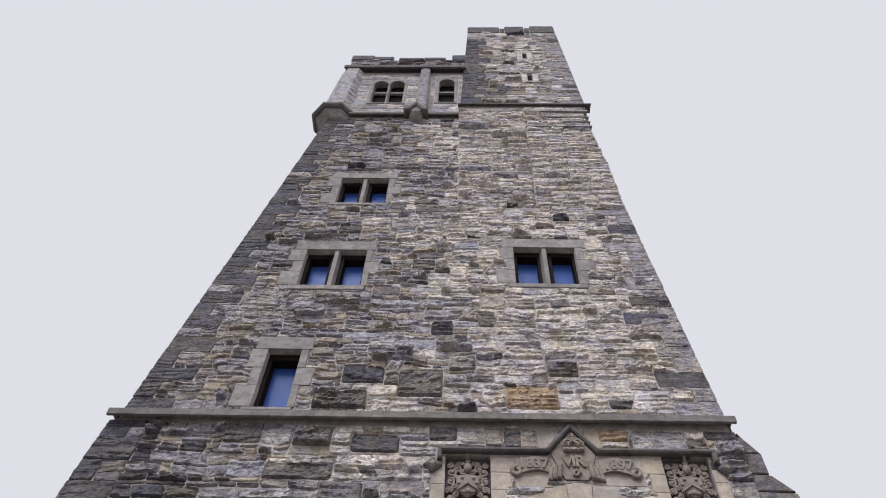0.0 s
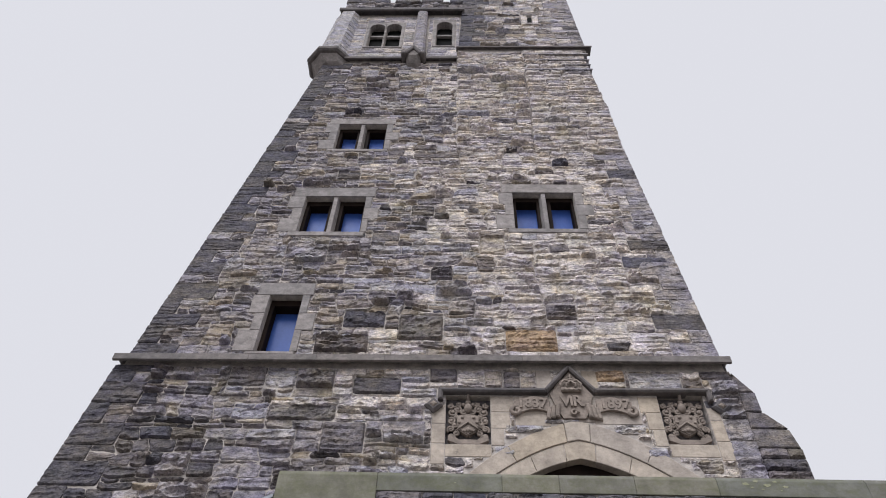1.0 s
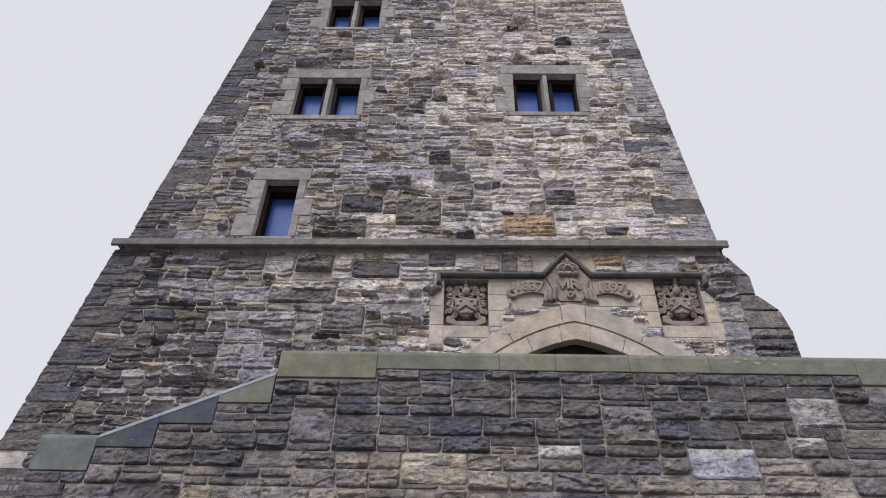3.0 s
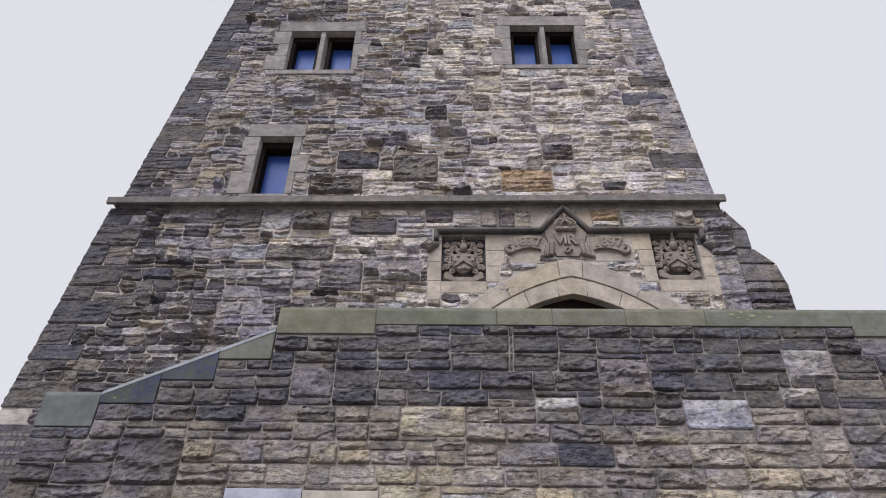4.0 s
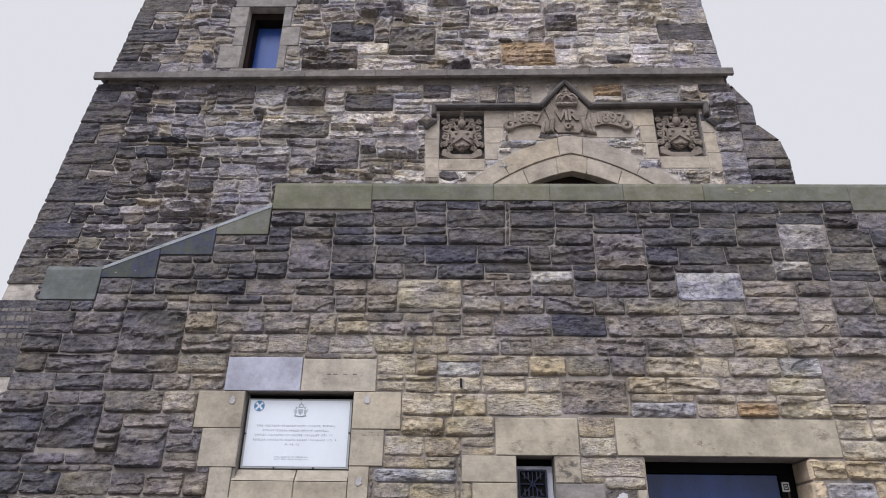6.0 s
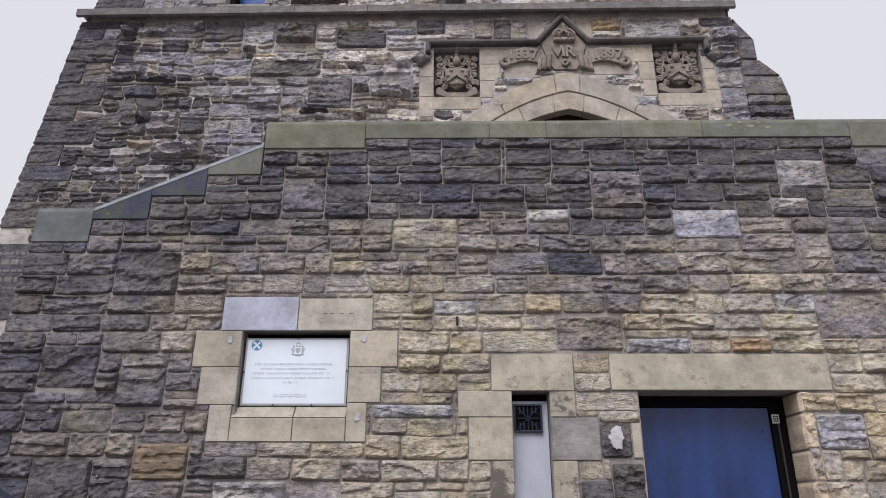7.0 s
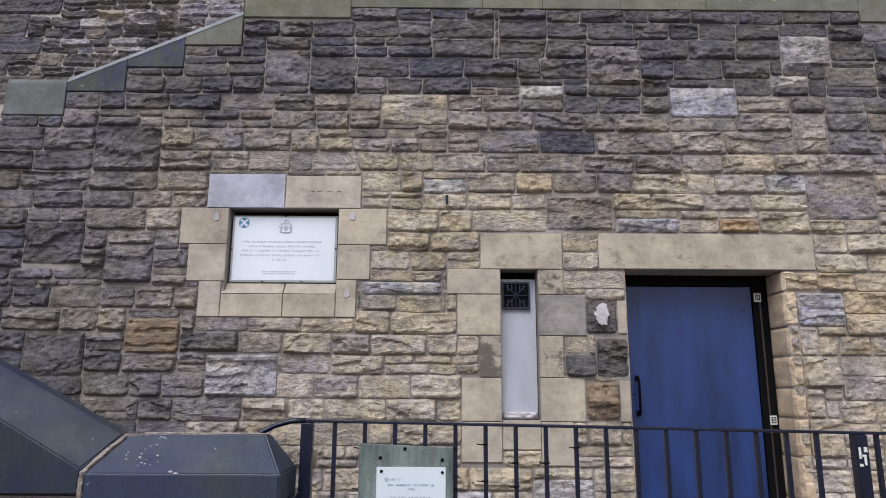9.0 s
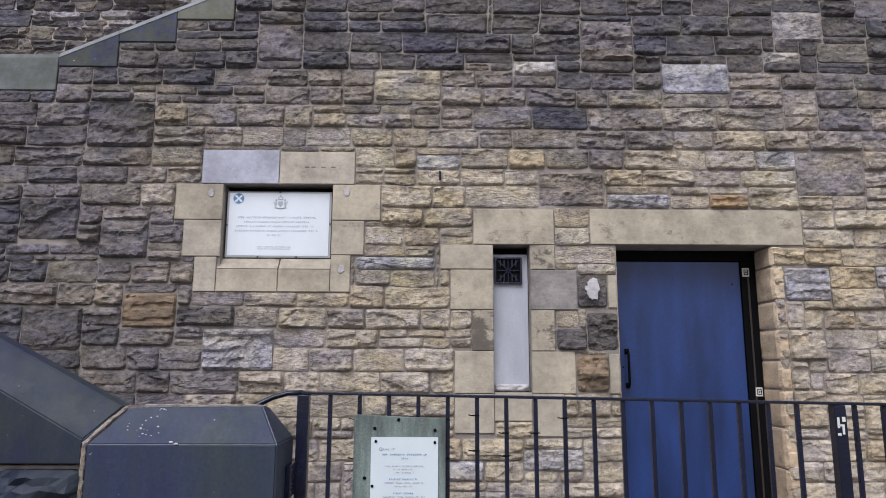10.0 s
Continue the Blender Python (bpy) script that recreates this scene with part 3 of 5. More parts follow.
rng = np.random.RandomState(11)
holes = [PLAQUE, NICHE, DOOR] + [d[1:] for d in DRESSED] + [d[1:] for d in SPECIAL] + [(-1.385, -0.60, 1.70, 1.96)] + [(a, b, top, 5.0) for a, b, top in STEPS] + [(-1.36, -0.565, 3.94, 5.0), (3.25, 5.6, 3.94, 5.0)]
big = jumpers(7, wall_span, 0.1, 3.8, holes, rng, ((0.2, 0.42), (0.18, 0.28)))
rects = [(*d[1:], d[0]) for d in SPECIAL] + big + courses(wall_span, 0.0, W_TOP, holes + big, rng, (0.125, 0.172), (0.20, 0.38), 0.16)
rects.sort(key=lambda r: -r[2])
lay(stair_wall, rects, wall_tone, WY, rng, 0.0125, 0.021, lambda x, z: -2.0 < x < 2.6 and 0.9 < z < 3.1, "rubble", "rock-faced sandstone rubble beyond the door and plaque", False,
    wander(holes + [(-1.36, 5.6, 4.025, 5.0)], 0.024, 1.5))
for k, x0, x1, z0, z1 in DRESSED:
    block("dressed_stone", rect(x0, x1, z0, z1, 0.0028), WY - 0.012, 0.20, M[k], stair_wall, bevel=0.003)

# sloped sill stones under the plaque
for x0, x1 in ((-1.385, -0.96), (-0.96, -0.60)):
    g = 0.004
    v = [(x0 + g, WY - 0.012, 1.862), (x1 - g, WY - 0.012, 1.862), (x1 - g, WY + 0.055, 1.94), (x0 + g, WY + 0.055, 1.94), (x0 + g, WY + 0.16, 1.94), (x1 - g, WY + 0.16, 1.94), (x0 + g, WY + 0.16, 1.862), (x1 - g, WY + 0.16, 1.862)]
    link("sill_stone", v, [(0, 1, 2, 3), (3, 2, 5, 4), (0, 3, 4, 6), (1, 7, 5, 2), (0, 6, 7, 1), (4, 5, 7, 6)], M["ashlar"], stair_wall)

# plaque recess back, black in place of the recess shade; door reveal stones
block("recess_back", rect(*PLAQUE, 0.0), WY + 0.12, 0.1, M["black"], stair_wall, bevel=0.002)
JAMB = [0.0, 0.27, 0.53, 0.80, 1.05, 1.25, 1.46, 1.66, 1.90, 2.04]
rng = np.random.RandomState(14)
for lo, hi in zip(JAMB, JAMB[1:]):
    block("reveal_stone", rect(DOOR[0] - 0.1, DOOR[0] + 0.012, lo, hi, 0.003), WY + 0.004, 0.30, M["reveal"], stair_wall, bevel=0.01)
    v, f = stone_geometry(DOOR[1] - 0.016, DOOR[1] + 0.075, lo, hi, WY + 0.002, 0.014, rng, 0.014, False, None, 0.3)
    v[:, 1] += 0.022 * np.clip(1 - (v[:, 0] - DOOR[1] + 0.016) / 0.02, 0, 1) * (v[:, 1] < WY + 0.1)
    v[:, 0] += 0.012 * (field(v[:, 1] * 16, v[:, 2] * 16 + lo) - 0.5)
    link("reveal_stone", v, f, M["reveal"], stair_wall)

# coping: level stones, then kneelers that step down with the stair
COPING = [-1.36, -0.565, 0.42, 0.87, 1.46, 2.10, 3.25, 4.1, 5.6]
CY = WY - 0.016


def coping_piece(a, b, bed_a, bed_b, top_a, top_b, material, worn=False):
    """A coping stone: an upright front, a weathered edge that faces the sky, and a flat top. worn: adds a pale strip
    painted as a lit edge.
    """
    a, b, w = a + 0.0008, b - 0.0008, 0.034
    v = []
    for x, bed, top in ((a, bed_a, top_a), (b, bed_b, top_b)):
        v += [(x, CY, bed), (x, CY, top - w), (x, CY + w * 0.4, top), (x, CY + 0.5, top), (x, CY + 0.5, bed)]
    f = [(i, i + 5, (i + 1) % 5 + 5, (i + 1) % 5) for i in range(5)] + [(0, 1, 2, 3, 4), (9, 8, 7, 6, 5)]
    bm = bmesh.new()
    vs = [bm.verts.new(c) for c in v]
    for q in f:
        bm.faces.new([vs[i] for i in q])
    bmesh.ops.bevel(bm, geom=list(bm.edges), offset=0.004, segments=1, affect="EDGES")
    ob = part("coping_stone", bm, material, stair_wall)
    # pale strip: the sky-lit upper edge put into the colour
    if worn:
        v = [(a, CY - 0.003, top_a - w), (b, CY - 0.003, top_b - w), (b, CY + w * 0.4 - 0.003, top_b + 0.003), (a, CY + w * 0.4 - 0.003, top_a + 0.003), (a, CY + 0.06, top_a + 0.003), (b, CY + 0.06, top_b + 0.003)]
        link("worn_edge", v, [(0, 1, 2, 3), (3, 2, 5, 4)], M["edge"], ob, "pale worn upper edge")


for a, b in zip(COPING, COPING[1:]):
    bed = 3.94 if a < -1 or a > 3 else 4.025
    coping_piece(a, b, bed, bed, 4.19, 4.19, M["coping"])


def slope(x):
    return 3.432 + (x + 2.61) * 0.445


coping_piece(-3.045, -2.612, 3.15, 3.15, 3.43, 3.43, M["coping_grey"])
for a, b, bed, k in ((-2.61, -2.19, 3.335, "coping_dark"), (-2.19, -1.78, 3.53, "coping_dark"), (-1.78, -1.365, 3.71, "coping")):
    coping_piece(a, b, min(bed, slope(a) - 0.04), bed, slope(a), slope(b), M[k], True)

# iron dowel in the wall, and lime patch on a sooty stone


def flake(name, x, z, rx, rz, y, material, parent, seed, label="", thick=0.004, jag=0.22):
    """A thin patch with a ragged outline."""
    r = np.random.RandomState(seed)
    n = 26
    k = 0.55 + 0.45 * field(np.arange(n) * 0.9 + seed * 7.3, np.full(n, seed * 3.1)) + jag * (r.rand(n) - 0.5)
    poly = [(x + rx * k[i] * math.cos(2 * math.pi * i / n), z + rz * k[i] * math.sin(2 * math.pi * i / n)) for i in range(n)]
    return block(name, poly, y - thick, thick + 0.004, material, parent, label, bevel=min(0.0015, thick / 2))


flake("lime_patch", 1.207, 1.725, 0.062, 0.095, WY - 0.050, M["lime"], stair_wall, 4, "thick white lime smear on a dark stone", 0.008, 0.12)
for i, (x, z, r) in enumerate(((2.32, 4.13, 0.035), (2.40, 4.155, 0.03), (2.48, 4.12, 0.04), (2.55, 4.15, 0.026), (2.62, 4.11, 0.03), (2.36, 4.10, 0.022), (2.44, 4.085, 0.016), (2.58, 4.075, 0.014), (0.05, 4.10, 0.012), (-2.50, 3.375, 0.012), (-2.35, 3.39, 0.01), (-2.42, 3.36, 0.008))):
    flake("lichen", x, z, r * 0.9, r * 0.42, WY - 0.016, M["lichen"], stair_wall, i + 40, "yellowish grey lichen on the coping", 0.002)
block("iron_dowel", rect(0.15, 0.165, 2.50, 2.56, 0.0), WY - 0.045, 0.06, M["iron"], stair_wall, bevel=0.003)
for x, zz in ((-1.45, 2.40), (-0.50, 2.41), (-0.525, 1.86)):
    flake("plaster_dab", x, zz, 0.028, 0.036, WY - 0.0135, M["lime"], stair_wall, int(zz * 50), "small white dab of filler", 0.004, 0.08)
for x in (-0.80, -0.755, -0.685, -0.615):
    block("chisel_slot", rect(x, x + 0.03, 2.585, 2.594, 0.0), WY - 0.0135, 0.01, M["string"], stair_wall, bevel=0.001)

# ---- plaque ----
plaque = thing("plaque", "white enamelled plaque with grey lettering set in a stone recess", "plaque")
PY = WY + 0.05
part("plate", box_bm(-1.352, -0.612, PY, PY + 0.03, 1.948, 2.425, 0.003), M["plate_edge"], plaque, "grey metal edge of the plaque")
part("face", box_bm(-1.336, -0.628, PY - 0.003, PY + 0.01, 1.962, 2.412, 0.0), M["white"], plaque, "smooth white enamel face")
lines = [(-1.27, -0.70, 2.235, 0.016), (-1.225, -0.74, 2.203, 0.015), (-1.275, -0.725, 2.171, 0.015), (-1.285, -0.70, 2.139, 0.015), (-1.06, -0.94, 2.108, 0.015), (-1.125, -0.885, 2.024, 0.009), (-1.12, -0.89, 2.009, 0.009)]
rng = np.random.RandomState(3)


def print_line(a, b, zz, h, y, parent, rng, size, name="lettering", ink="ink"):
    """One line of unreadable writing: small upright strokes in words."""
    bm, x = bmesh.new(), a
    while x < b:
        for _ in range(rng.randint(2, 9)):
            w = size * rng.uniform(0.6, 1.1)
            if x + w > b:
                break
            box_bm(x, x + w * 0.35, y - 0.0012, y + 0.001, zz - h / 2, zz + h / 2, 0, bm)
            if rng.rand() < 0.7:
                k = zz + rng.choice([-0.4, 0.0, 0.4]) * h
                box_bm(x + w * 0.35, x + w, y - 0.0012, y + 0.001, k - h * 0.12, k + h * 0.12, 0, bm)
            x += w + size * 0.35
        x += size * 1.1
        if x >= b - size:
            break
    return tagged(part(name, bm, M[ink], parent), kind="stuff")


for a, b, zz, h in lines:
    print_line(a, b, zz, h * 0.85, PY - 0.0035, plaque, rng, h * 0.75)
bm = bmesh.new()
CX = -0.975
prism_bm([(CX - 0.017, 2.352), (CX + 0.017, 2.352), (CX + 0.017, 2.328), (CX, 2.31), (CX - 0.017, 2.328)], PY - 0.005, PY, bm)
for s in (-1, 1):
    blob_bm((CX + s * 0.034, PY - 0.003, 2.332), (0.009, 0.002, 0.021), bm, 8)
    blob_bm((CX + s * 0.031, PY - 0.003, 2.361), (0.008, 0.002, 0.009), bm, 8)
    tube_bm([(CX + s * 0.022, PY - 0.003, 2.34), (CX + s * 0.034, PY - 0.003, 2.346), (CX + s * 0.046, PY - 0.003, 2.336), (CX + s * 0.048, PY - 0.003, 2.352)], 0.003, 5, bm)
    tube_bm([(CX, PY - 0.003, 2.388), (CX + s * 0.013, PY - 0.003, 2.384), (CX + s * 0.015, PY - 0.003, 2.368)], 0.0035, 5, bm)
tube_bm([(CX - 0.017, PY - 0.003, 2.366), (CX + 0.017, PY - 0.003, 2.366)], 0.004, 5, bm)
tube_bm([(CX - 0.042, PY - 0.003, 2.309), (CX - 0.015, PY - 0.003, 2.302), (CX + 0.015, PY - 0.003, 2.302), (CX + 0.042, PY - 0.003, 2.309)], 0.005, 5, bm)
tube_bm([(CX, PY - 0.003, 2.386), (CX, PY - 0.003, 2.402)], 0.004, 5, bm)
part("crest", bm, M["ink_pale"], plaque, "small grey coat of arms")
bm = bmesh.new()
for k in range(4):
    mid = math.pi / 4 + k * math.pi / 2 + math.pi / 4
    rim = [(-1.272 + 0.034 * math.cos(mid + d), 2.372 + 0.034 * math.sin(mid + d)) for d in (-0.55, -0.28, 0.0, 0.28, 0.55)]
    prism_bm([(-1.272 + 0.009 * math.cos(mid), 2.372 + 0.009 * math.sin(mid))] + rim, PY - 0.005, PY, bm)
part("emblem", bm, M["ink_blue"], plaque, "round blue and white emblem")
part("emblem_ring", tube_bm([(-1.272 + 0.036 * math.cos(i * math.pi / 8), PY - 0.004, 2.372 + 0.036 * math.sin(i * math.pi / 8)) for i in range(16)], 0.0025, 5, closed=True), M["ink_blue"], plaque)
for x, zz in ((-0.98, 2.42), (-1.345, 2.18), (-0.62, 2.19), (-1.12, 1.953), (-0.85, 1.953)):
    part("screw", blob_bm((x, PY - 0.004, zz), (0.006, 0.004, 0.006)), M["black"], plaque)

# ---- slot with whitewashed panel and iron grille ----
slot = thing("blocked_slot", "whitewashed panel closing a narrow stone slot", "panel")
part("panel", box_bm(0.535, 0.78, WY + 0.085, WY + 0.13, 1.035, 1.985, 0.003), M["panel"], slot)
# near-black sheet in place of the shaded gap above the panel
part("dark_gap", box_bm(0.53, 0.785, WY + 0.15, WY + 0.17, 1.03, 2.04), M["void"], slot)
grille = thing("vent_grille", "square black cast-iron vent grille on the white panel", "vent")
gx0, gx1, gz0, gz1, gy = 0.543, 0.738, 1.772, 1.962, WY + 0.061
part("backing", box_bm(gx0 + 0.004, gx1 - 0.004, gy + 0.014, gy + 0.024, gz0 + 0.004, gz1 - 0.004), M["void"], grille)
for a, b, c, d in ((gx0, gx1, gz0, gz0 + 0.014), (gx0, gx1, gz1 - 0.014, gz1), (gx0, gx0 + 0.014, gz0 + 0.014, gz1 - 0.014), (gx1 - 0.014, gx1, gz0 + 0.014, gz1 - 0.014)):
    part("frame", box_bm(a, b, gy, gy + 0.018, c, d, 0.002), M["iron"], grille)
cx, cz = (gx0 + gx1) / 2, (gz0 + gz1) / 2
for i in range(4):
    a = math.pi * i / 4
    r = 0.078 if i % 2 == 0 else 0.105
    part("bar", tube_bm([(cx - r * math.cos(a), gy + 0.008, cz - r * math.sin(a)), (cx + r * math.cos(a), gy + 0.008, cz + r * math.sin(a))], 0.006, 6), M["iron"], grille)
for s in (-1, 1):
    for k in (0.028, 0.054):
        part("bar", box_bm(cx + s * k - 0.005, cx + s * k + 0.005, gy + 0.002, gy + 0.014, cz + 0.03, cz + 0.077), M["iron"], grille)
        part("bar", box_bm(cx + s * k - 0.005, cx + s * k + 0.005, gy + 0.002, gy + 0.014, cz - 0.077, cz - 0.03), M["iron"], grille)
v, f = stone_geometry(0.537, 0.778, 1.03, 1.085, WY + 0.075, 0.035, np.random.RandomState(6), 0.009, False)
link("rubble_patch", v, f, M["lime"], slot, "crumbled white mortar at the foot")

# ---- blue door ----
door = tagged(new("door_1"), "closed blue painted flush door in a black frame", "door", kind="structure")
DY = WY + 0.24
part("door_leaf", box_bm(1.425, 2.36, DY, DY + 0.05, 0.02, 1.965, 0.004), M["door"], door, "blue painted door leaf with faint streaks")
part("frame_head", box_bm(1.397, 2.472, DY - 0.015, DY + 0.08, 1.97, 2.044, 0.004), M["black"], door)
part("frame_post", box_bm(1.397, 1.42, DY - 0.015, DY + 0.08, 0.0, 1.97, 0.003), M["black"], door)
part("frame_post", box_bm(2.364, 2.472, DY - 0.015, DY + 0.08, 0.0, 1.97, 0.004), M["black"], door)
part("frame_bead", box_bm(2.405, 2.418, DY - 0.022, DY - 0.014, 0.0, 1.90, 0.002), M["lead"], door, "thin edge strip")
part("backing", box_bm(1.39, 2.48, DY + 0.085, DY + 0.12, 0.0, 2.044), M["void"], door)
bm = tube_bm([(1.503, DY, 1.31), (1.503, DY - 0.045, 1.305), (1.503, DY - 0.05, 1.28), (1.503, DY - 0.05, 1.10), (1.503, DY - 0.045, 1.075), (1.503, DY, 1.07)], 0.009, 8)
part("handle", bm, M["black"], door, "black bow handle", smooth=True)
for zz in (1.31, 1.07):
    part("handle_plate", box_bm(1.487, 1.519, DY - 0.006, DY, zz - 0.02, zz + 0.02, 0.002), M["black"], door)
for x, zz in ((2.395, 1.885), (2.43, 1.03)):
    tag = part("sticker", box_bm(x - 0.024, x + 0.024, DY - 0.027, DY - 0.015, zz - 0.031, zz + 0.031, 0.002), M["sticker"], door, "small white security sticker")
    for a, b, c, d in ((-0.016, 0.016, 0.014, 0.02), (-0.016, 0.016, -0.02, -0.014), (-0.016, -0.010, -0.014, 0.014), (0.010, 0.016, -0.014, 0.014), (-0.005, 0.005, -0.006, 0.006)):
        part("print", box_bm(x + a, x + b, DY - 0.0285, DY - 0.026, zz + c, zz + d), M["black"], tag)
for x, zz in ((1.455, 1.40), (1.475, 1.20), (2.30, 1.80)):
    part("screw", blob_bm((x, DY - 0.001, zz), (0.006, 0.003, 0.006)), M["black"], door)

# ---- railing ----
RY = 2.6
railing = thing("railing", "black painted wrought-iron railing with square bars", "railing")
RT = 1.083


def rail_z(x):
    return RT + 0.011 - 0.0165 * (x + 0.44)


path = [(-0.66, RY - 0.02, 1.015), (-0.60, RY - 0.01, 1.043), (-0.54, RY, 1.072), (-0.48, RY, 1.088), (-0.42, RY, 1.090)]
part("rail_end", tube_bm(path, 0.011, 8), M["iron"], railing, "curved end of the hand rail", smooth=True)
bm = box_bm(-0.425, 3.6, RY - 0.019, RY + 0.019, -0.006, 0.006, 0.003)
for v in bm.verts:
    v.co.z += rail_z(v.co.x) - 0.004
part("top_rail", bm, M["iron"], railing)
bm = box_bm(-0.425, 3.6, RY - 0.017, RY + 0.017, 0.1, 0.112, 0.002)
part("bottom_rail", bm, M["iron"], railing)
for x in (-0.415, 1.795, 3.58):
    part("post", box_bm(x - 0.024, x + 0.024, RY - 0.024, RY + 0.024, 0.0, rail_z(x) - 0.011, 0.004), M["iron"], railing, "thick square iron post")
x = -0.306
while x < 3.5:
    if abs(x - 1.795) > 0.06:
        part("bar", box_bm(x - 0.0085, x + 0.0085, RY - 0.0085, RY + 0.0085, 0.1, rail_z(x) - 0.011, 0.002), M["iron"], railing)
    x += 0.1208
for x, zz in ((-0.195, 0.985), (0.172, 0.985), (0.294, 1.0), (0.416, 0.93), (0.294, 0.86), (0.54, 0.93), (0.66, 0.99), (0.172, 0.83), (-0.195, 0.83), (0.418, 0.84)):
    bm = tube_bm([(x - 0.012, RY - 0.012, zz), (x + 0.012, RY - 0.012, zz + 0.002), (x + 0.012, RY + 0.012, zz), (x - 0.012, RY + 0.012, zz)], 0.003, 5, closed=True)
    tube_bm([(x - 0.012, RY - 0.013, zz), (x - 0.032, RY - 0.018, zz + 0.004)], 0.0025, 5, bm)
    part("cable_tie", bm, M["black"], railing, "cut black cable tie")
for a, b, c, d in ((1.777, 1.787, 0.955, 0.998), (1.798, 1.812, 0.98, 1.0), (1.782, 1.806, 0.962, 0.97), (1.796, 1.806, 0.93, 0.962), (1.776, 1.79, 0.925, 0.935)):
    part("paint_mark", box_bm(a, b, RY - 0.0262, RY - 0.0235, c, d, 0.001), M["sticker"], railing, "scratched white sticker remains")

# ---- notice board tied to the railing ----
notice_board = thing("notice_board", "weathered grey-green wooden board tied to the railing", "notice board")
bm = box_bm(-0.202, 0.168, RY - 0.045, RY - 0.026, 0.42, 1.0, 0.003)
for v in bm.verts:
    if v.co.z > 0.9:
        v.co.z += 0.010 * math.sin(v.co.x * 23) - 0.004
part("board", bm, M["board"], notice_board)
for i in range(1, 4):
    x = -0.202 + 0.37 * i / 4 + 0.01
    part("board_crack", box_bm(x, x + 0.0025, RY - 0.0465, RY - 0.0445, 0.44, 0.985), M["string"], notice_board)
for x, zz in ((-0.118, 0.952), (-0.022, 0.986), (0.125, 0.945), (-0.155, 0.76)):
    part("screw", blob_bm((x, RY - 0.047, zz), (0.007, 0.004, 0.007)), M["black"], notice_board)
notice = thing("notice_sheet", "white laminated notice with faded print pinned to the board", "notice")
SY = RY - 0.049
part("sheet", box_bm(-0.131, 0.138, SY - 0.0015, SY + 0.002, 0.55, 0.918, 0.0), M["paper"], notice)
for x, zz in ((-0.112, 0.902), (0.125, 0.898), (-0.124, 0.73)):
    part("pin", blob_bm((x, SY - 0.003, zz), (0.006, 0.004, 0.006)), M["black"], notice)
rng = np.random.RandomState(5)
for a, b, zz, h in ((-0.088, -0.03, 0.872, 0.007), (-0.084, 0.094, 0.851, 0.007), (-0.008, 0.018, 0.836, 0.006), (-0.075, 0.083, 0.806, 0.005), (-0.04, 0.045, 0.794, 0.005), (-0.03, 0.043, 0.781, 0.005), (-0.055, 0.063, 0.756, 0.006), (-0.075, 0.08, 0.742, 0.005), (-0.033, 0.043, 0.729, 0.005), (-0.04, 0.043, 0.703, 0.006), (-0.077, 0.093, 0.689, 0.005), (-0.02, 0.03, 0.676, 0.005), (-0.075, 0.09, 0.662, 0.005)):
    print_line(a, b, zz, h, SY - 0.0018, notice, rng, h * 0.9, "print", "ink_blue" if h > 0.0055 and zz < 0.86 else "ink")
ring = [(-0.092 + 0.006 * math.cos(i * math.pi / 4), SY - 0.0018, 0.872 + 0.006 * math.sin(i * math.pi / 4)) for i in range(8)]
part("emblem", tube_bm(ring, 0.0015, 5, closed=True), M["ink"], notice)

# ---- pier and sloping stair parapet ----
pier = thing("pier", "dark smooth sandstone pier with a chamfered cap", "pier")
px0, px1, py0, py1 = -1.145, -0.452, 2.30, 2.60
bm = bmesh.new()
low = [bm.verts.new(c) for c in ((px0, py0, 0), (px1, py0, 0), (px1, py1, 0), (px0, py1, 0))]
mid = [bm.verts.new(c) for c in ((px0, py0, 0.915), (px1, py0, 0.915), (px1, py1, 0.915), (px0, py1, 0.915))]
top = [bm.verts.new(c) for c in ((px0 + 0.10, py0 + 0.115, 1.043), (px1 - 0.085, py0 + 0.115, 1.043), (px1 - 0.085, py1 - 0.1, 1.043), (px0 + 0.10, py1 - 0.1, 1.043))]
bm.faces.new(top)
bm.faces.new(low)
for a, b in ((low, mid), (mid, top)):
    for i in range(4):
        bm.faces.new((a[i], a[(i + 1) % 4], b[(i + 1) % 4], b[i]))
bmesh.ops.bevel(bm, geom=list(bm.edges), offset=0.006, segments=2, affect="EDGES")
part("cap", bm, M["slate"], pier)
for p, q in (((px0, py0, 0.915), (px1, py0, 0.915)), ((px1, py0, 0.915), (px1 - 0.085, py0 + 0.115, 1.043)), ((px0 + 0.1, py0 + 0.115, 1.043), (px1 - 0.085, py0 + 0.115, 1.043))):
    n = 14
    pts = [Vector(p).lerp(Vector(q), i / n) + Vector((0, -0.001, 0.0006 * math.sin(i * 2.3))) for i in range(n + 1)]
    part("worn_edge", tube_bm(pts, 0.0009, 5), M["edge"], pier, "pale worn arris")
route = [Vector(c) for c in ((px0 - 0.004, py0, 0.60), (px0 - 0.004, py0 - 0.002, 0.92), (px0 + 0.045, py0 + 0.05, 0.985), (px0 + 0.095, py0 + 0.112, 1.046), (px0 + 0.2, py0 + 0.13, 1.046), (px0 + 0.42, py0 + 0.15, 1.042))]
rng = np.random.RandomState(18)
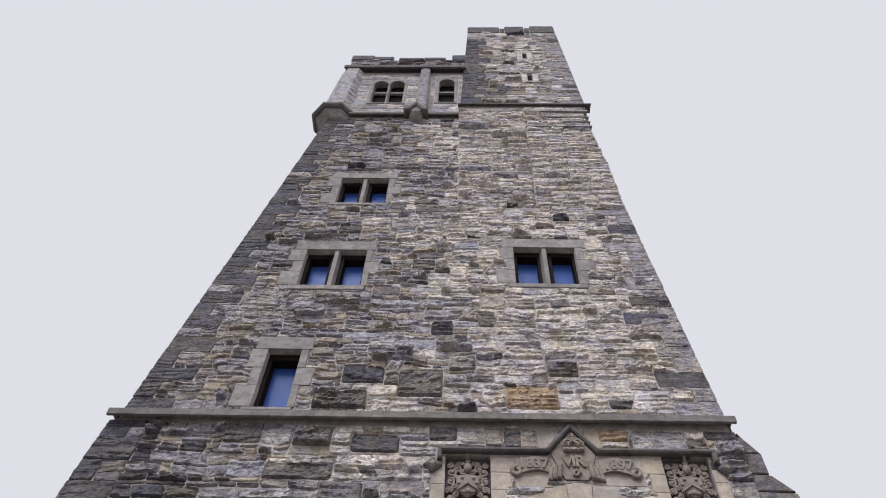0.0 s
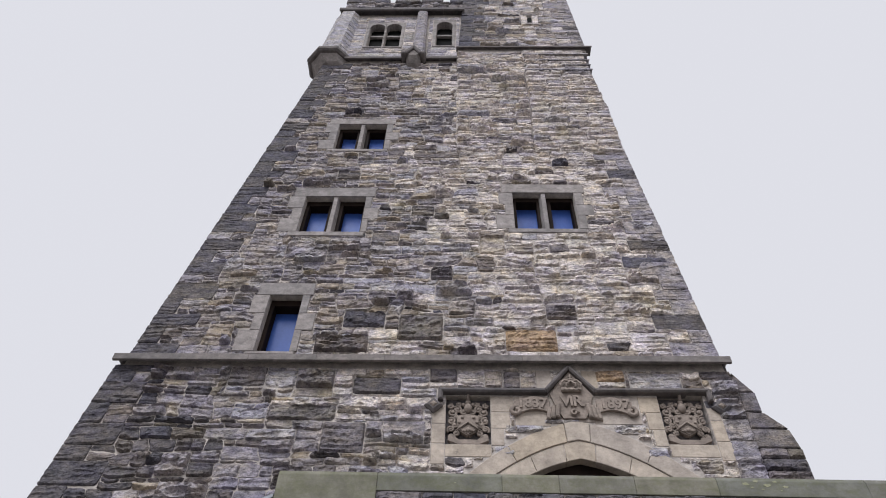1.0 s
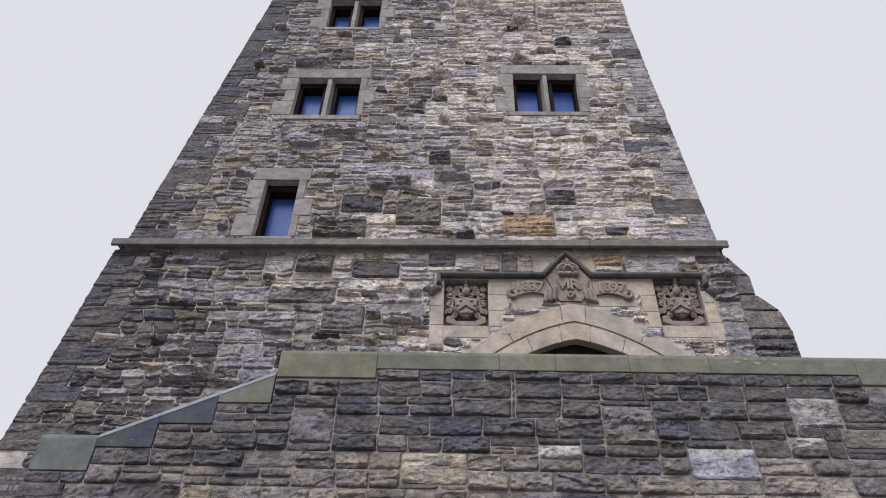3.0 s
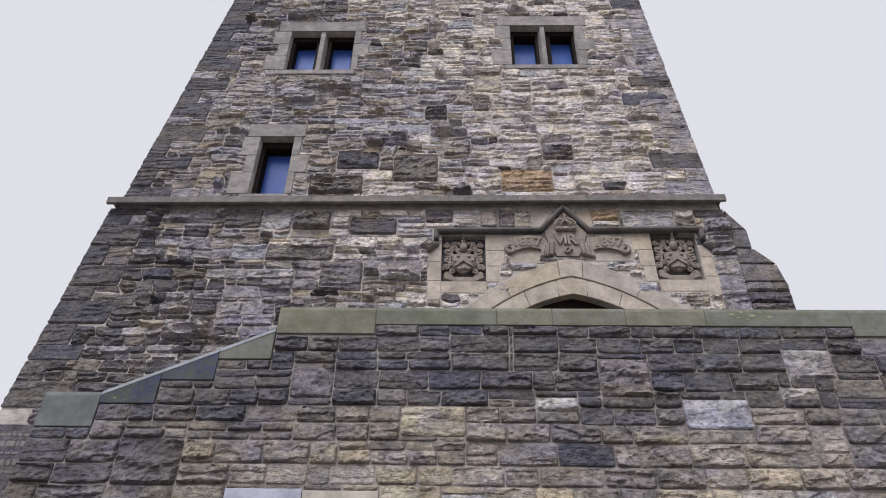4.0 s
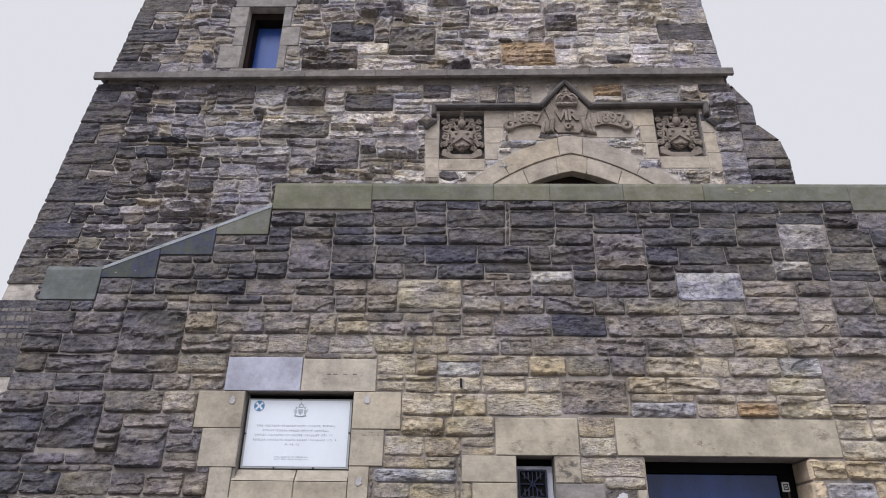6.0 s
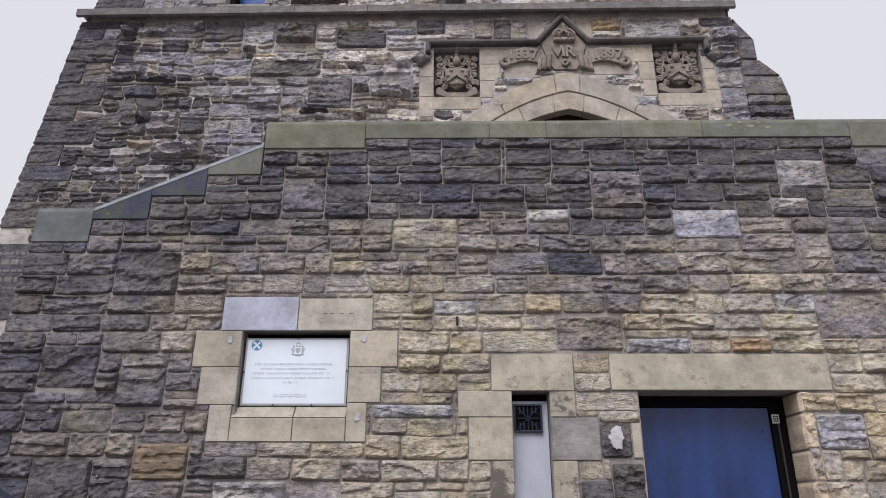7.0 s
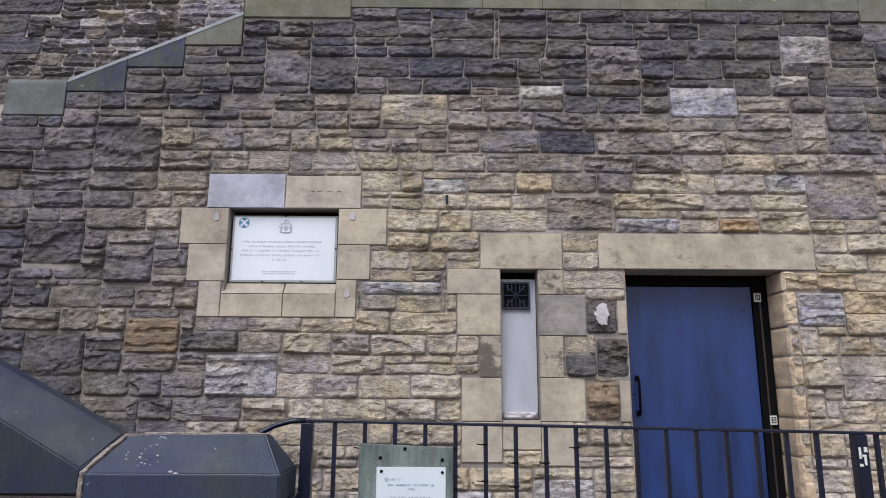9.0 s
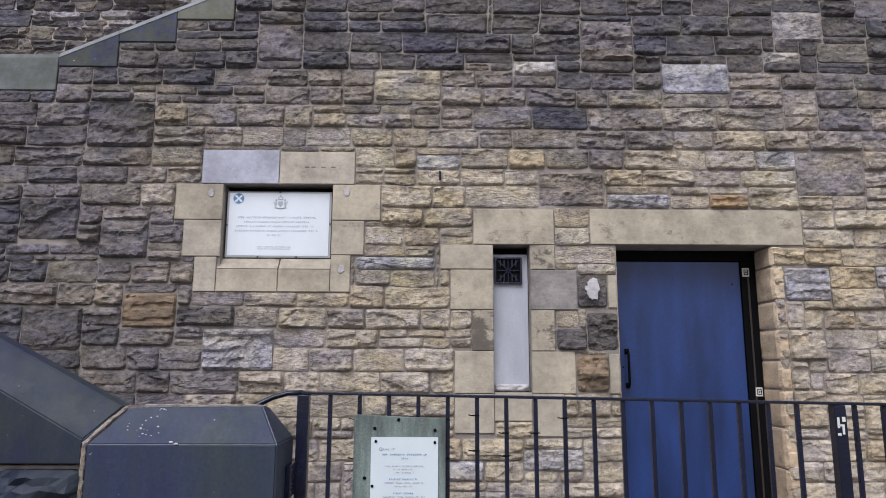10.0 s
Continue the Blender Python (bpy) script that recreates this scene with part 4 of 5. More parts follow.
for s, (p, q) in enumerate(zip(route, route[1:])):
    n = max(3, int((q - p).length / 0.012))
    side = Vector((1, 0, 0)) if s < 3 else Vector((0, 1, 0))
    out = Vector((0, -1, 0.7)).normalized() if s < 3 else Vector((0, 0, 1))
    v = []
    for i in range(n + 1):
        c, half = p.lerp(q, i / n), (0.006 if s < 3 else 0.004)
        a, b = half * rng.uniform(1.1, 1.8), half * rng.uniform(0.5, 1.6)
        lift = rng.uniform(0.001, 0.005)
        v += [c - side * a - out * 0.02, c - side * a + out * lift * 0.4, c + side * (b - a) * 0.3 + out * lift, c + side * b + out * lift * 0.4, c + side * b - out * 0.02]
    f = [(5 * i + k, 5 * i + k + 1, 5 * i + k + 6, 5 * i + k + 5) for i in range(n) for k in range(4)]
    link("mortar_joint", [tuple(c) for c in v], f, M["tan"], pier, "crumbling pale mortar along the joint")
rng = np.random.RandomState(8)
for _ in range(22):
    x = px0 + 0.12 + rng.uniform(0, 0.13)
    k = rng.uniform(0.2, 0.95)
    r = rng.uniform(0.0015, 0.004)
    part("lichen", blob_bm((x, py0 + 0.115 * k, 0.915 + 0.128 * k), (r * 1.4, r, r * 0.8), None, 6), M["lime"], pier)
for x, k in ((-0.82, 0.02), (-0.84, 0.06)):
    part("lichen", blob_bm((x, py0 + 0.115 * k, 0.915 + 0.128 * k), (0.009, 0.004, 0.004), None, 6), M["lime"], pier, "white specks of lichen")
bm = box_bm(-0.452, -0.43, RY - 0.14, RY - 0.02, 0.70, 0.82, 0.004)
part("fixing_bracket", bm, M["iron"], pier, "black iron bracket fixing the rail to the pier")

parapet = thing("stair_parapet", "dark sandstone parapet rising with the stair", "parapet")
sl = 0.55
yb0, yb1 = 2.30, 2.60


def stair_edge(x):
    return 0.922 - (x + 1.14) * sl


cuts = [-3.0, -2.25, -1.7, -1.155]
for a, b in zip(cuts, cuts[1:]):
    bm = bmesh.new()
    rows = []
    for x in (a + 0.003, b - 0.003):
        e, bed = stair_edge(x), min(stair_edge(b) - 0.085, stair_edge(x) - 0.05)
        k = 0.085 if x > -1.2 else 0.02
        rows.append([bm.verts.new(c) for c in ((x, yb0, bed), (x, yb0, e), (x + k, yb0 + 0.115, e + 0.135 - k * 0.3), (x + k, yb1 - 0.1, e + 0.135 - k * 0.3), (x, yb1, e), (x, yb1, bed))])
    n = len(rows[0])
    for i in range(n):
        bm.faces.new((rows[0][i], rows[0][(i + 1) % n], rows[1][(i + 1) % n], rows[1][i]))
    bm.faces.new(rows[0])
    bm.faces.new(rows[1])
    bmesh.ops.bevel(bm, geom=list(bm.edges), offset=0.005, segments=2, affect="EDGES")
    part("coping_stone", bm, M["slate_green"], parapet)
    bed = stair_edge(b) - 0.09
    part("wall_core", box_bm(a, b, yb0 + 0.035, yb1 - 0.02, 0.0, bed - 0.004), M["mortar"], parapet)
    rng = np.random.RandomState(int(-a * 10))
    for r in courses(lambda z: (a, b), 0.0, bed - 0.012, [], rng, (0.11, 0.16), (0.18, 0.34)):
        c = np.array([(r[0] + r[1]) / 2, yb0, (r[2] + r[3]) / 2])
        v, f = stone_geometry(*r, yb0 + 0.02, 0.03, rng, 0.03, True)
        # rubble takes the near-black coping colour for the deep shade low down
        link("stone", v - c, f, M["slate_green"], parapet).location = c

# crumbled mortar along the back of the pier
M["grit"] = paint_material("pale_grit", (0.30, 0.27, 0.23), 0.95, 0.4, 40.0, (1, 1, 1), gloss=0.1)
rng = np.random.RandomState(41)
bm = bmesh.new()
for _ in range(110):
    x = px0 + 0.12 + (px1 - px0 - 0.2) * rng.rand()
    r = rng.uniform(0.002, 0.006)
    blob_bm((x, py1 - 0.102 + rng.uniform(-0.006, 0.006), 1.044), (r * 2.2, r, r * 0.7), bm, 6)
tagged(part("grit", bm, M["grit"], pier, "pale crumbled mortar along the back edge"), kind="stuff")

# ---- landing and steps behind the wall ----
landing = tagged(part("landing", box_bm(-1.4, 5.6, WY + 0.44, 6.58, 0.0, 3.2), M["ground"]), "plain stone landing behind the stair wall", "landing", kind="structure")
flight = tagged(new("stair_flight"), "plain stone steps rising to the tower door", "stairs", kind="structure")
for i in range(5):
    part("step", box_bm(-3.0 + 0.318 * i, -2.69 + 0.318 * i, WY + 0.44, 6.58, 0.0, 2.28 + 0.18 * i, 0.01), M["ashlar_grey"], flight)

# ---- the tower ----
TY = 6.6
tower = thing("tower", "tall battered sandstone tower with a corner turret and battlements", "tower")


def low_left(z):
    return -4.56 + 0.131 * (z - 7.05)


def up_left(z):
    return -4.45 + 0.142 * (z - 7.2)


def up_right(z):
    return 3.56 - 0.076 * (z - 7.2)


def low_span(z):
    return low_left(z) + 0.12, 3.62


def up_span(z):
    return up_left(z) + 0.12, up_right(z) - 0.10


# windows: frame, opening, lights
WINDOWS = [
    ((-2.93, -2.13, 7.24, 8.64), (-2.755, -2.265, 7.30, 8.385), 1),
    ((-2.86, -1.465, 9.76, 11.10), (-2.655, -1.60, 9.875, 10.845), 2),
    ((0.79, 2.20, 9.88, 11.23), (0.965, 2.03, 9.985, 10.98), 2),
    ((-2.60, -1.30, 12.30, 13.50), (-2.415, -1.445, 12.385, 13.31), 2),
]


def jambs(outer, hole):
    """The jamb stones of a window, long and short in turn."""
    out = []
    cut = [hole[2], hole[2] + (hole[3] - hole[2]) * 0.36, hole[2] + (hole[3] - hole[2]) * 0.66, hole[3]]
    for i in range(3):
        far = (0.13, -0.03, 0.07)[i]
        out.append((outer[0] - far, hole[0], cut[i], cut[i + 1]))
        out.append((hole[1], outer[1] + (-0.03, 0.12, -0.02)[i], cut[i], cut[i + 1]))
    return out


ARCH = (0.92, 2.10, 3.2, 5.73)
PANELS = [(-0.10, 0.46, 5.895, 6.605), (2.575, 3.15, 5.935, 6.65)]
SHOULDER = 16.05


def wall_part(name, xs, zs, holes, left, right, y0, y1, label):
    far = (min(xs), max(xs))
    geo = core_geometry(xs, zs, lambda x, z: not any(a < x < b and c < z < d for a, b, c, d in holes), y0, y1,
                        lambda x, z: left(z) if x == far[0] else right(z) if x == far[1] else x)
    return link(name, *geo, M["mortar_pale"], tower, label)


low_holes = [ARCH] + PANELS
low_wall = wall_part("lower_wall", [-9, 9] + [e for r in low_holes for e in r[:2]], [0.0, 7.05] + [e for r in low_holes for e in r[2:]], low_holes,
                     lambda z: low_left(z) + 0.02, lambda z: 3.6, TY + 0.003, TY + 0.55, "lower storey of rock-faced sandstone rubble")
up_holes = [w[1] for w in WINDOWS]
up_wall = wall_part("upper_wall", [-9, 9] + [e for r in up_holes for e in r[:2]], [7.05, SHOULDER] + [e for r in up_holes for e in r[2:]], up_holes,
                    lambda z: up_left(z) + 0.02, lambda z: up_right(z) - 0.02, TY + 0.003, TY + 0.55, "tapering shaft of rock-faced sandstone rubble")
# the rest of the shaft behind the front wall
bm = bmesh.new()
for za, zb, la, lb, ra, rb in ((0.0, 7.05, low_left(0) + 0.02, low_left(7.05) + 0.02, 3.6, 3.6), (7.05, 19.0, up_left(7.05) + 0.02, up_left(16) + 0.02, up_right(7.05) - 0.02, up_right(16) - 0.02)):
    a = [bm.verts.new(c) for c in ((la, TY + 0.9, za), (ra, TY + 0.9, za), (ra, TY + 8, za), (la, TY + 8, za))]
    b = [bm.verts.new(c) for c in ((lb, TY + 0.9, zb), (rb, TY + 0.9, zb), (rb, TY + 8, zb), (lb, TY + 8, zb))]
    bm.faces.new(a)
    bm.faces.new(b)
    for i in range(4):
        bm.faces.new((a[i], a[(i + 1) % 4], b[(i + 1) % 4], b[i]))
part("shaft_behind", bm, M["grey"], tower)
for z0, z1, la, ra in ((0.0, 7.05, low_left, lambda z: 3.6), (7.05, SHOULDER, up_left, up_right)):
    for side, s in ((la, 1), (ra, -1)):
        poly_y = (TY + 0.55, TY + 0.92)
        bm = bmesh.new()
        v = [bm.verts.new((side(z) + 0.02 * s + o * s, y, z)) for z in (z0, z1) for o, y in ((0, poly_y[0]), (0.4, poly_y[0]), (0.4, poly_y[1]), (0, poly_y[1]))]
        for f in ((0, 1, 2, 3), (4, 5, 6, 7), (0, 1, 5, 4), (1, 2, 6, 5), (2, 3, 7, 6), (3, 0, 4, 7)):
            bm.faces.new([v[i] for i in f])
        part("side_wall", bm, M["grey"], tower)

TOWER_SPECIAL = [
    ("brown", -0.80, -0.17, 7.53, 8.01), ("ochre", 0.70, 1.41, 7.35, 7.74), ("brown", 1.30, 1.74, 7.94, 8.21), ("dark", -1.60, -1.00, 7.76, 8.05),
    ("brown", -1.94, -1.20, 7.30, 7.59), ("brown", -1.38, -0.93, 9.65, 9.86), ("buff", 0.37, 0.77, 9.34, 9.74), ("dark", 2.58, 3.27, 9.04, 9.30),
    ("grey", -2.73, -2.06, 9.23, 9.57), ("brown", -0.39, -0.05, 8.75, 9.00), ("brown", -1.36, -0.83, 13.70, 13.94), ("dark", -2.20, -1.78, 11.38, 11.60),
    ("brown", -0.78, -0.39, 10.32, 10.60), ("brown", -0.84, 0.03, 12.09, 12.26), ("pale", 2.89, 3.26, 9.99, 10.18),
]
LOW_SPECIAL = [
    ("brown", -0.32, 0.04, 6.81, 7.03), ("brown", -2.97, -2.48, 6.72, 7.03), ("brown", -2.07, -1.57, 6.69, 6.98), ("dark", -1.31, -0.69, 6.61, 6.87),
    ("brown", -1.61, -1.08, 5.75, 6.18), ("ochre", 1.85, 2.22, 6.85, 7.03), ("pale", 2.27, 2.94, 6.72, 7.00), ("grey", -3.38, -2.79, 5.07, 5.33),
    ("brown", -2.34, -1.48, 6.20, 6.42), ("brown", 3.20, 3.58, 6.90, 7.04), ("buff", 0.40, 0.62, 6.74, 7.0), ("brown", 0.64, 0.86, 6.72, 7.0),
]
# ashlar round the arms and the arch: (x0, x1, z0, z1)
LOW_ASHLAR = [
    (-0.27, -0.10, 5.90, 6.18), (-0.27, -0.10, 6.18, 6.46), (-0.27, -0.10, 5.62, 5.90), (0.46, 0.76, 6.36, 6.60), (0.46, 0.70, 6.12, 6.36), (0.46, 0.62, 5.88, 6.12),
    (-0.10, 0.46, 5.72, 5.895), (2.32, 2.575, 6.38, 6.62), (2.38, 2.575, 6.13, 6.38), (2.42, 2.575, 5.90, 6.13), (2.575, 3.15, 5.76, 5.935), (3.15, 3.32, 5.98, 6.28),
    (3.15, 3.36, 5.72, 5.98), (3.15, 3.30, 6.28, 6.46), (1.06, 1.26, 6.66, 7.03), (1.66, 1.86, 6.66, 7.03), (0.76, 1.2, 6.16, 6.60), (1.74, 2.32, 6.20, 6.62), (1.2, 1.74, 6.22, 6.66),
]
ARCH_ZONE = []
for i in range(13):
    z = 4.98 + 0.1 * i
    half = (-0.2 + math.sqrt(0.04 + 1.08 * max(6.25 - z, 0.0))) / 0.54 + 0.02
    ARCH_ZONE.append((1.507 - half, 1.507 + half, z, z + 0.1))


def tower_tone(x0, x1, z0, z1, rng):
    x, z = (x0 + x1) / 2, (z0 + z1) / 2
    # tones darken to the left, low on the left and above 16 m
    dark_level = 0.27 - (0.10 if x < 0 else 0.13) * x + (field(10 + x * 0.5, 60 + z * 0.45) - 0.5) * 0.32 + (0.22 if z > 16 else 0.0) + (0.20 if z < 6.2 and x < -0.6 else 0.0)
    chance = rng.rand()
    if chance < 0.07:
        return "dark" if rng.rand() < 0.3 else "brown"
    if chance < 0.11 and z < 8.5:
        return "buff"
    if chance < 0.17 and dark_level < 0.6:
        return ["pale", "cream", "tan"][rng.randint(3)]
    return rung(["cream", "cream", "cream", "tan" if rng.rand() < 0.4 else "pale", "tan" if rng.rand() < 0.3 else "grey", "grey", "brown", "dark"], dark_level, rng)


def quoins(side, z0, z1, rng, sign):
    """Large corner stones, long and short in turn, that follow the batter."""
    out, z, long = [], z0, True
    while z < z1 - 0.08:
        h = min(rng.uniform(0.17, 0.36), z1 - z)
        w = rng.uniform(0.5, 0.75) if long else rng.uniform(0.26, 0.40)
        e = side(z + h / 2)
        a, b = (e, e + w) if sign > 0 else (e - w, e)
        out.append((a, b, z, z + h, "dark" if rng.rand() < (0.9 if sign > 0 else 0.16) else "grey", lambda zm, z: side(z) - side(zm)))
        z, long = z + h, not long
    return out


rng = np.random.RandomState(21)
PANEL_ZONE = (-0.22, 3.28, 6.59, 6.70)
corner = quoins(low_left, 0.0, 7.04, rng, 1) + [(3.3, 3.62, z, z + 0.3, "grey") for z in np.arange(4.2, 6.7, 0.3)]
PLATE = (-4.98, -4.30, 3.15, 4.02)
holes = [ARCH] + PANELS + LOW_ASHLAR + [d[1:] for d in LOW_SPECIAL] + [c[:4] for c in corner] + ARCH_ZONE + [PLATE, PANEL_ZONE]
corner = [c for c in corner if not (c[3] > PLATE[2] and c[2] < PLATE[3] and c[0] < -4)]
big = jumpers(26, low_span, 2.2, 6.7, holes, rng, ((0.3, 0.55), (0.2, 0.36)))
rects = corner + [(*d[1:], d[0]) for d in LOW_SPECIAL] + big + courses(low_span, 2.0, 7.04, holes + big, rng, (0.12, 0.2), (0.16, 0.46), 0.35)
rects.sort(key=lambda r: -r[2])
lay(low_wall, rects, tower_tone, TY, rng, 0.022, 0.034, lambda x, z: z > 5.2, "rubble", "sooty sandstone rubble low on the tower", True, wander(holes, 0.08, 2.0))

rng = np.random.RandomState(22)
corner = quoins(up_left, 7.22, SHOULDER, rng, 1) + quoins(up_right, 7.22, 12.9, rng, -1)
holes = [(w[1][0] - 0.05, w[1][1] + 0.05, w[0][2], w[0][3]) for w in WINDOWS] + [(w[0][0] - 0.02, w[0][1] + 0.02, w[1][3], w[0][3]) for w in WINDOWS] + [(w[0][0] + 0.06, w[0][1] - 0.06, w[0][2], w[1][2]) for w in WINDOWS] + [j for w in WINDOWS for j in jambs(*w[:2])] + [d[1:] for d in TOWER_SPECIAL] + [c[:4] for c in corner] + [(0.0, 4.0, 12.9, 16.6)]
big = jumpers(44, up_span, 7.3, 15.8, holes, rng, ((0.25, 0.6), (0.17, 0.28)))
rects = corner + [(*d[1:], d[0]) for d in TOWER_SPECIAL] + big + courses(up_span, 7.22, SHOULDER, holes + big, rng, (0.11, 0.20), (0.16, 0.46), 0.42)
rects.sort(key=lambda r: r[2])
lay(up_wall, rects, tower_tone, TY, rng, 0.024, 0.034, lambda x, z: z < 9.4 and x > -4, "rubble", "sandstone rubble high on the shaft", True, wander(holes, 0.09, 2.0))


# ---- string courses ----
def moulding(name, x0, x1, z0, z1, out, yb, parent, breaks, material="string", fall=0.0):
    """A projecting band with a weathered top slope and an undercut below."""
    xs = np.linspace(x0, x1, breaks + 1)
    h = z1 - z0
    for a, b in zip(xs, xs[1:]):
        a, b = a + 0.002, b - 0.002
        prof = [(yb, z0 + h * 0.86), (yb - out * 0.60, z0 + h * 0.80), (yb - out * 0.68, z0 + h * 0.40), (yb - out * 0.75, z0 + h * 0.34), (yb - out, z0 + h * 0.38), (yb - out, z0 + h * 0.84), (yb, z1 + h * 0.15), (yb + 0.2, z1 + h * 0.15), (yb + 0.2, z0 + h * 0.86)]
        n = len(prof)
        v = [(x, y, z - fall * (x1 - x)) for x in (a, b) for y, z in prof]
        f = [(i, (i + 1) % n, (i + 1) % n + n, i + n) for i in range(n)] + [tuple(range(n - 1, -1, -1)), tuple(range(n, 2 * n))]
        link(name, v, f, M[material], parent)


# backing in the dark stone, seen as shade in the undercut hollow
string_course = part("string_course", box_bm(-4.50, 3.58, TY + 0.006, TY + 0.5, 7.055, 7.19), M["moulding_dark"], tower, "dark moulded string course round the tower")
moulding("string_stone", -4.56, 3.62, 7.01, 7.215, 0.15, TY, string_course, 9, "string", 0.0075)

# ---- buttress on the flank: sloped offsets ----
buttress = part("buttress", prism_bm([(3.55, 2.0), (4.35, 2.0), (4.35, 4.55), (4.13, 4.9), (4.13, 5.9), (4.07, 6.17), (3.84, 6.40), (3.83, 6.72), (3.62, 7.02), (3.55, 7.02)], TY + 0.03, TY + 1.2), M["mortar"], tower, "stepped buttress with weathered slopes")
rng = np.random.RandomState(5)
for z0, z1, xr in ((2.0, 4.55, 4.36), (4.55, 4.9, 4.2), (4.9, 5.35, 4.14), (5.35, 5.9, 4.13)):
    for r in courses(lambda z: (3.62, xr), z0, z1, [], rng, (0.15, 0.26), (0.25, 0.5)):
        v, f = stone_geometry(*r, TY, 0.035, rng, 0.03, False, None, 0.3)
        link("stone", v, f, M[["brown", "dark", "brown"][rng.randint(3)]], buttress)
for poly in ([(3.62, 6.72), (3.82, 6.72), (3.70, 6.90), (3.62, 7.02)], [(3.62, 6.42), (3.83, 6.42), (3.83, 6.71), (3.62, 6.71)], [(3.62, 6.18), (4.06, 6.18), (3.85, 6.40), (3.62, 6.41)], [(3.62, 5.91), (4.12, 5.91), (4.07, 6.16), (3.62, 6.17)]):
    block("weathering_stone", poly, TY - 0.01, 0.6, M["brown"], buttress, bevel=0.012)


# ---- windows ----
def tower_window(outer, hole, lights):
    win = part("window", box_bm(hole[0] - 0.05, hole[1] + 0.05, TY + 0.36, TY + 0.5, hole[2] - 0.05, hole[3] + 0.05), M["void"], tower, "stone-framed window with blue panes")
    x0, x1, z0, z1 = hole
    k = "ashlar_grey"
    yf = TY - 0.03
    block("lintel", rect(outer[0] - 0.02, outer[1] + 0.02, z1, outer[3], 0.0015), yf + 0.01, 0.4, M[k], win, bevel=0.006)
    if z0 - outer[2] > 0.03:
        block("sill", rect(outer[0] + 0.06, outer[1] - 0.06, outer[2], z0), yf + 0.008, 0.42, M[k], win, bevel=0.008)
    for r in jambs(outer, hole):
        block("jamb_stone", rect(*r, 0.0015), yf + 0.012, 0.4, M[k], win, bevel=0.006)
    gaps = [(x0, x1)]
    if lights == 2:
        c = (x0 + x1) / 2
        m = 0.07
        bm = bmesh.new()
        prof = [(-m, 0.32), (-m, 0.14), (-0.035, 0.0), (0.035, 0.0), (m, 0.14), (m, 0.32)]
        a = [bm.verts.new((c + dx, TY + dy, z0)) for dx, dy in prof]
        b = [bm.verts.new((c + dx, TY + dy, z1)) for dx, dy in prof]
        bm.faces.new(a)
        bm.faces.new(b)
        for i in range(6):
            bm.faces.new((a[i], a[(i + 1) % 6], b[(i + 1) % 6], b[i]))
        part("mullion", bm, M["ashlar_grey"], win)
        gaps = [(x0, c - m), (c + m, x1)]
    for a, b in gaps:
        pane = part("pane", box_bm(a + 0.05, b - 0.035, TY + 0.285, TY + 0.295, z0, z1 - 0.02), M["glass"], win, "blue-tinted window pane")
        # bars set forward, near black: timber plus the shade of reveal and soffit
        for e, half in ((a + 0.03, 0.03), (b - 0.02, 0.02)):
            part("frame_bar", box_bm(e - half, e + half, TY + 0.11, TY + 0.30, z0, z1, 0.003), M["oak"], pane)
        part("frame_bar", box_bm(a + 0.06, b - 0.04, TY + 0.11, TY + 0.30, z1 - 0.11, z1, 0.003), M["oak"], pane)
        part("frame_bar", box_bm(a + 0.06, b - 0.04, TY + 0.25, TY + 0.30, z0, z0 + 0.035, 0.003), M["oak"], pane)
        for e, s in ((a + 0.06, 1), (b - 0.04, -1)):
            part("catch", tube_bm([(e, TY + 0.22, z0 + 0.03), (e + s * 0.012, TY + 0.20, z0 + 0.09), (e + s * 0.045, TY + 0.20, z0 + 0.125), (e + s * 0.05, TY + 0.20, z0 + 0.10)], 0.013, 6), M["black"], pane, "small black window catch")


for w in WINDOWS:
    tower_window(*w)

# ---- doorway arch with two rings of voussoirs ----
# dark sheet close behind the arch stands in for the shaded depth
doorway = part("doorway", box_bm(0.925, 2.095, TY + 0.125, TY + 0.3, 3.2, 5.725), M["oak"], tower, "pointed stone doorway with a dark oak door")
AX = 1.507


def arc(apex, x):
    d = abs(x - AX)
    return apex - 0.2 * d - 0.27 * d * d


def ring_blocks(a0, a1, widths, depth, yf):
    for s in (-1, 1):
        edges = np.cumsum([0.0] + widths)
        for p, q in zip(edges, edges[1:]):
            first = p == 0.0
            t = np.linspace(p + 0.002, q - 0.002, 5)
            inner = [(AX + s * d * 1.0, arc(a0, AX + d)) for d in t]
            outer = [(AX + s * (d * 1.13), arc(a1, AX + d * 1.13)) for d in t]
            if first:
                if s < 0:
                    continue
                t = np.linspace(-q + 0.004, q - 0.004, 9)
                inner = [(AX + d, arc(a0, AX + d)) for d in t]
                outer = [(AX + d * 1.13, arc(a1, AX + d * 1.13)) for d in t]
            block("voussoir", inner + outer[::-1], yf, depth, M["ashlar_tower"], doorway, bevel=0.006)


ring_blocks(5.72, 5.962, [0.17, 0.36, 0.38], 0.125, TY - 0.005)
ring_blocks(5.968, 6.235, [0.14, 0.62, 0.42, 0.3], 0.2, TY - 0.02)
for x in (0.62, 2.10):
    block("jamb_stone", rect(x, x + 0.30, 3.2, 5.42), TY - 0.01, 0.5, M["ashlar_tower"], doorway, bevel=0.006)

for r in LOW_ASHLAR:
    block("dressed_stone", rect(*r), TY - 0.004, 0.1, M["ashlar_tower"], low_wall, bevel=0.005)
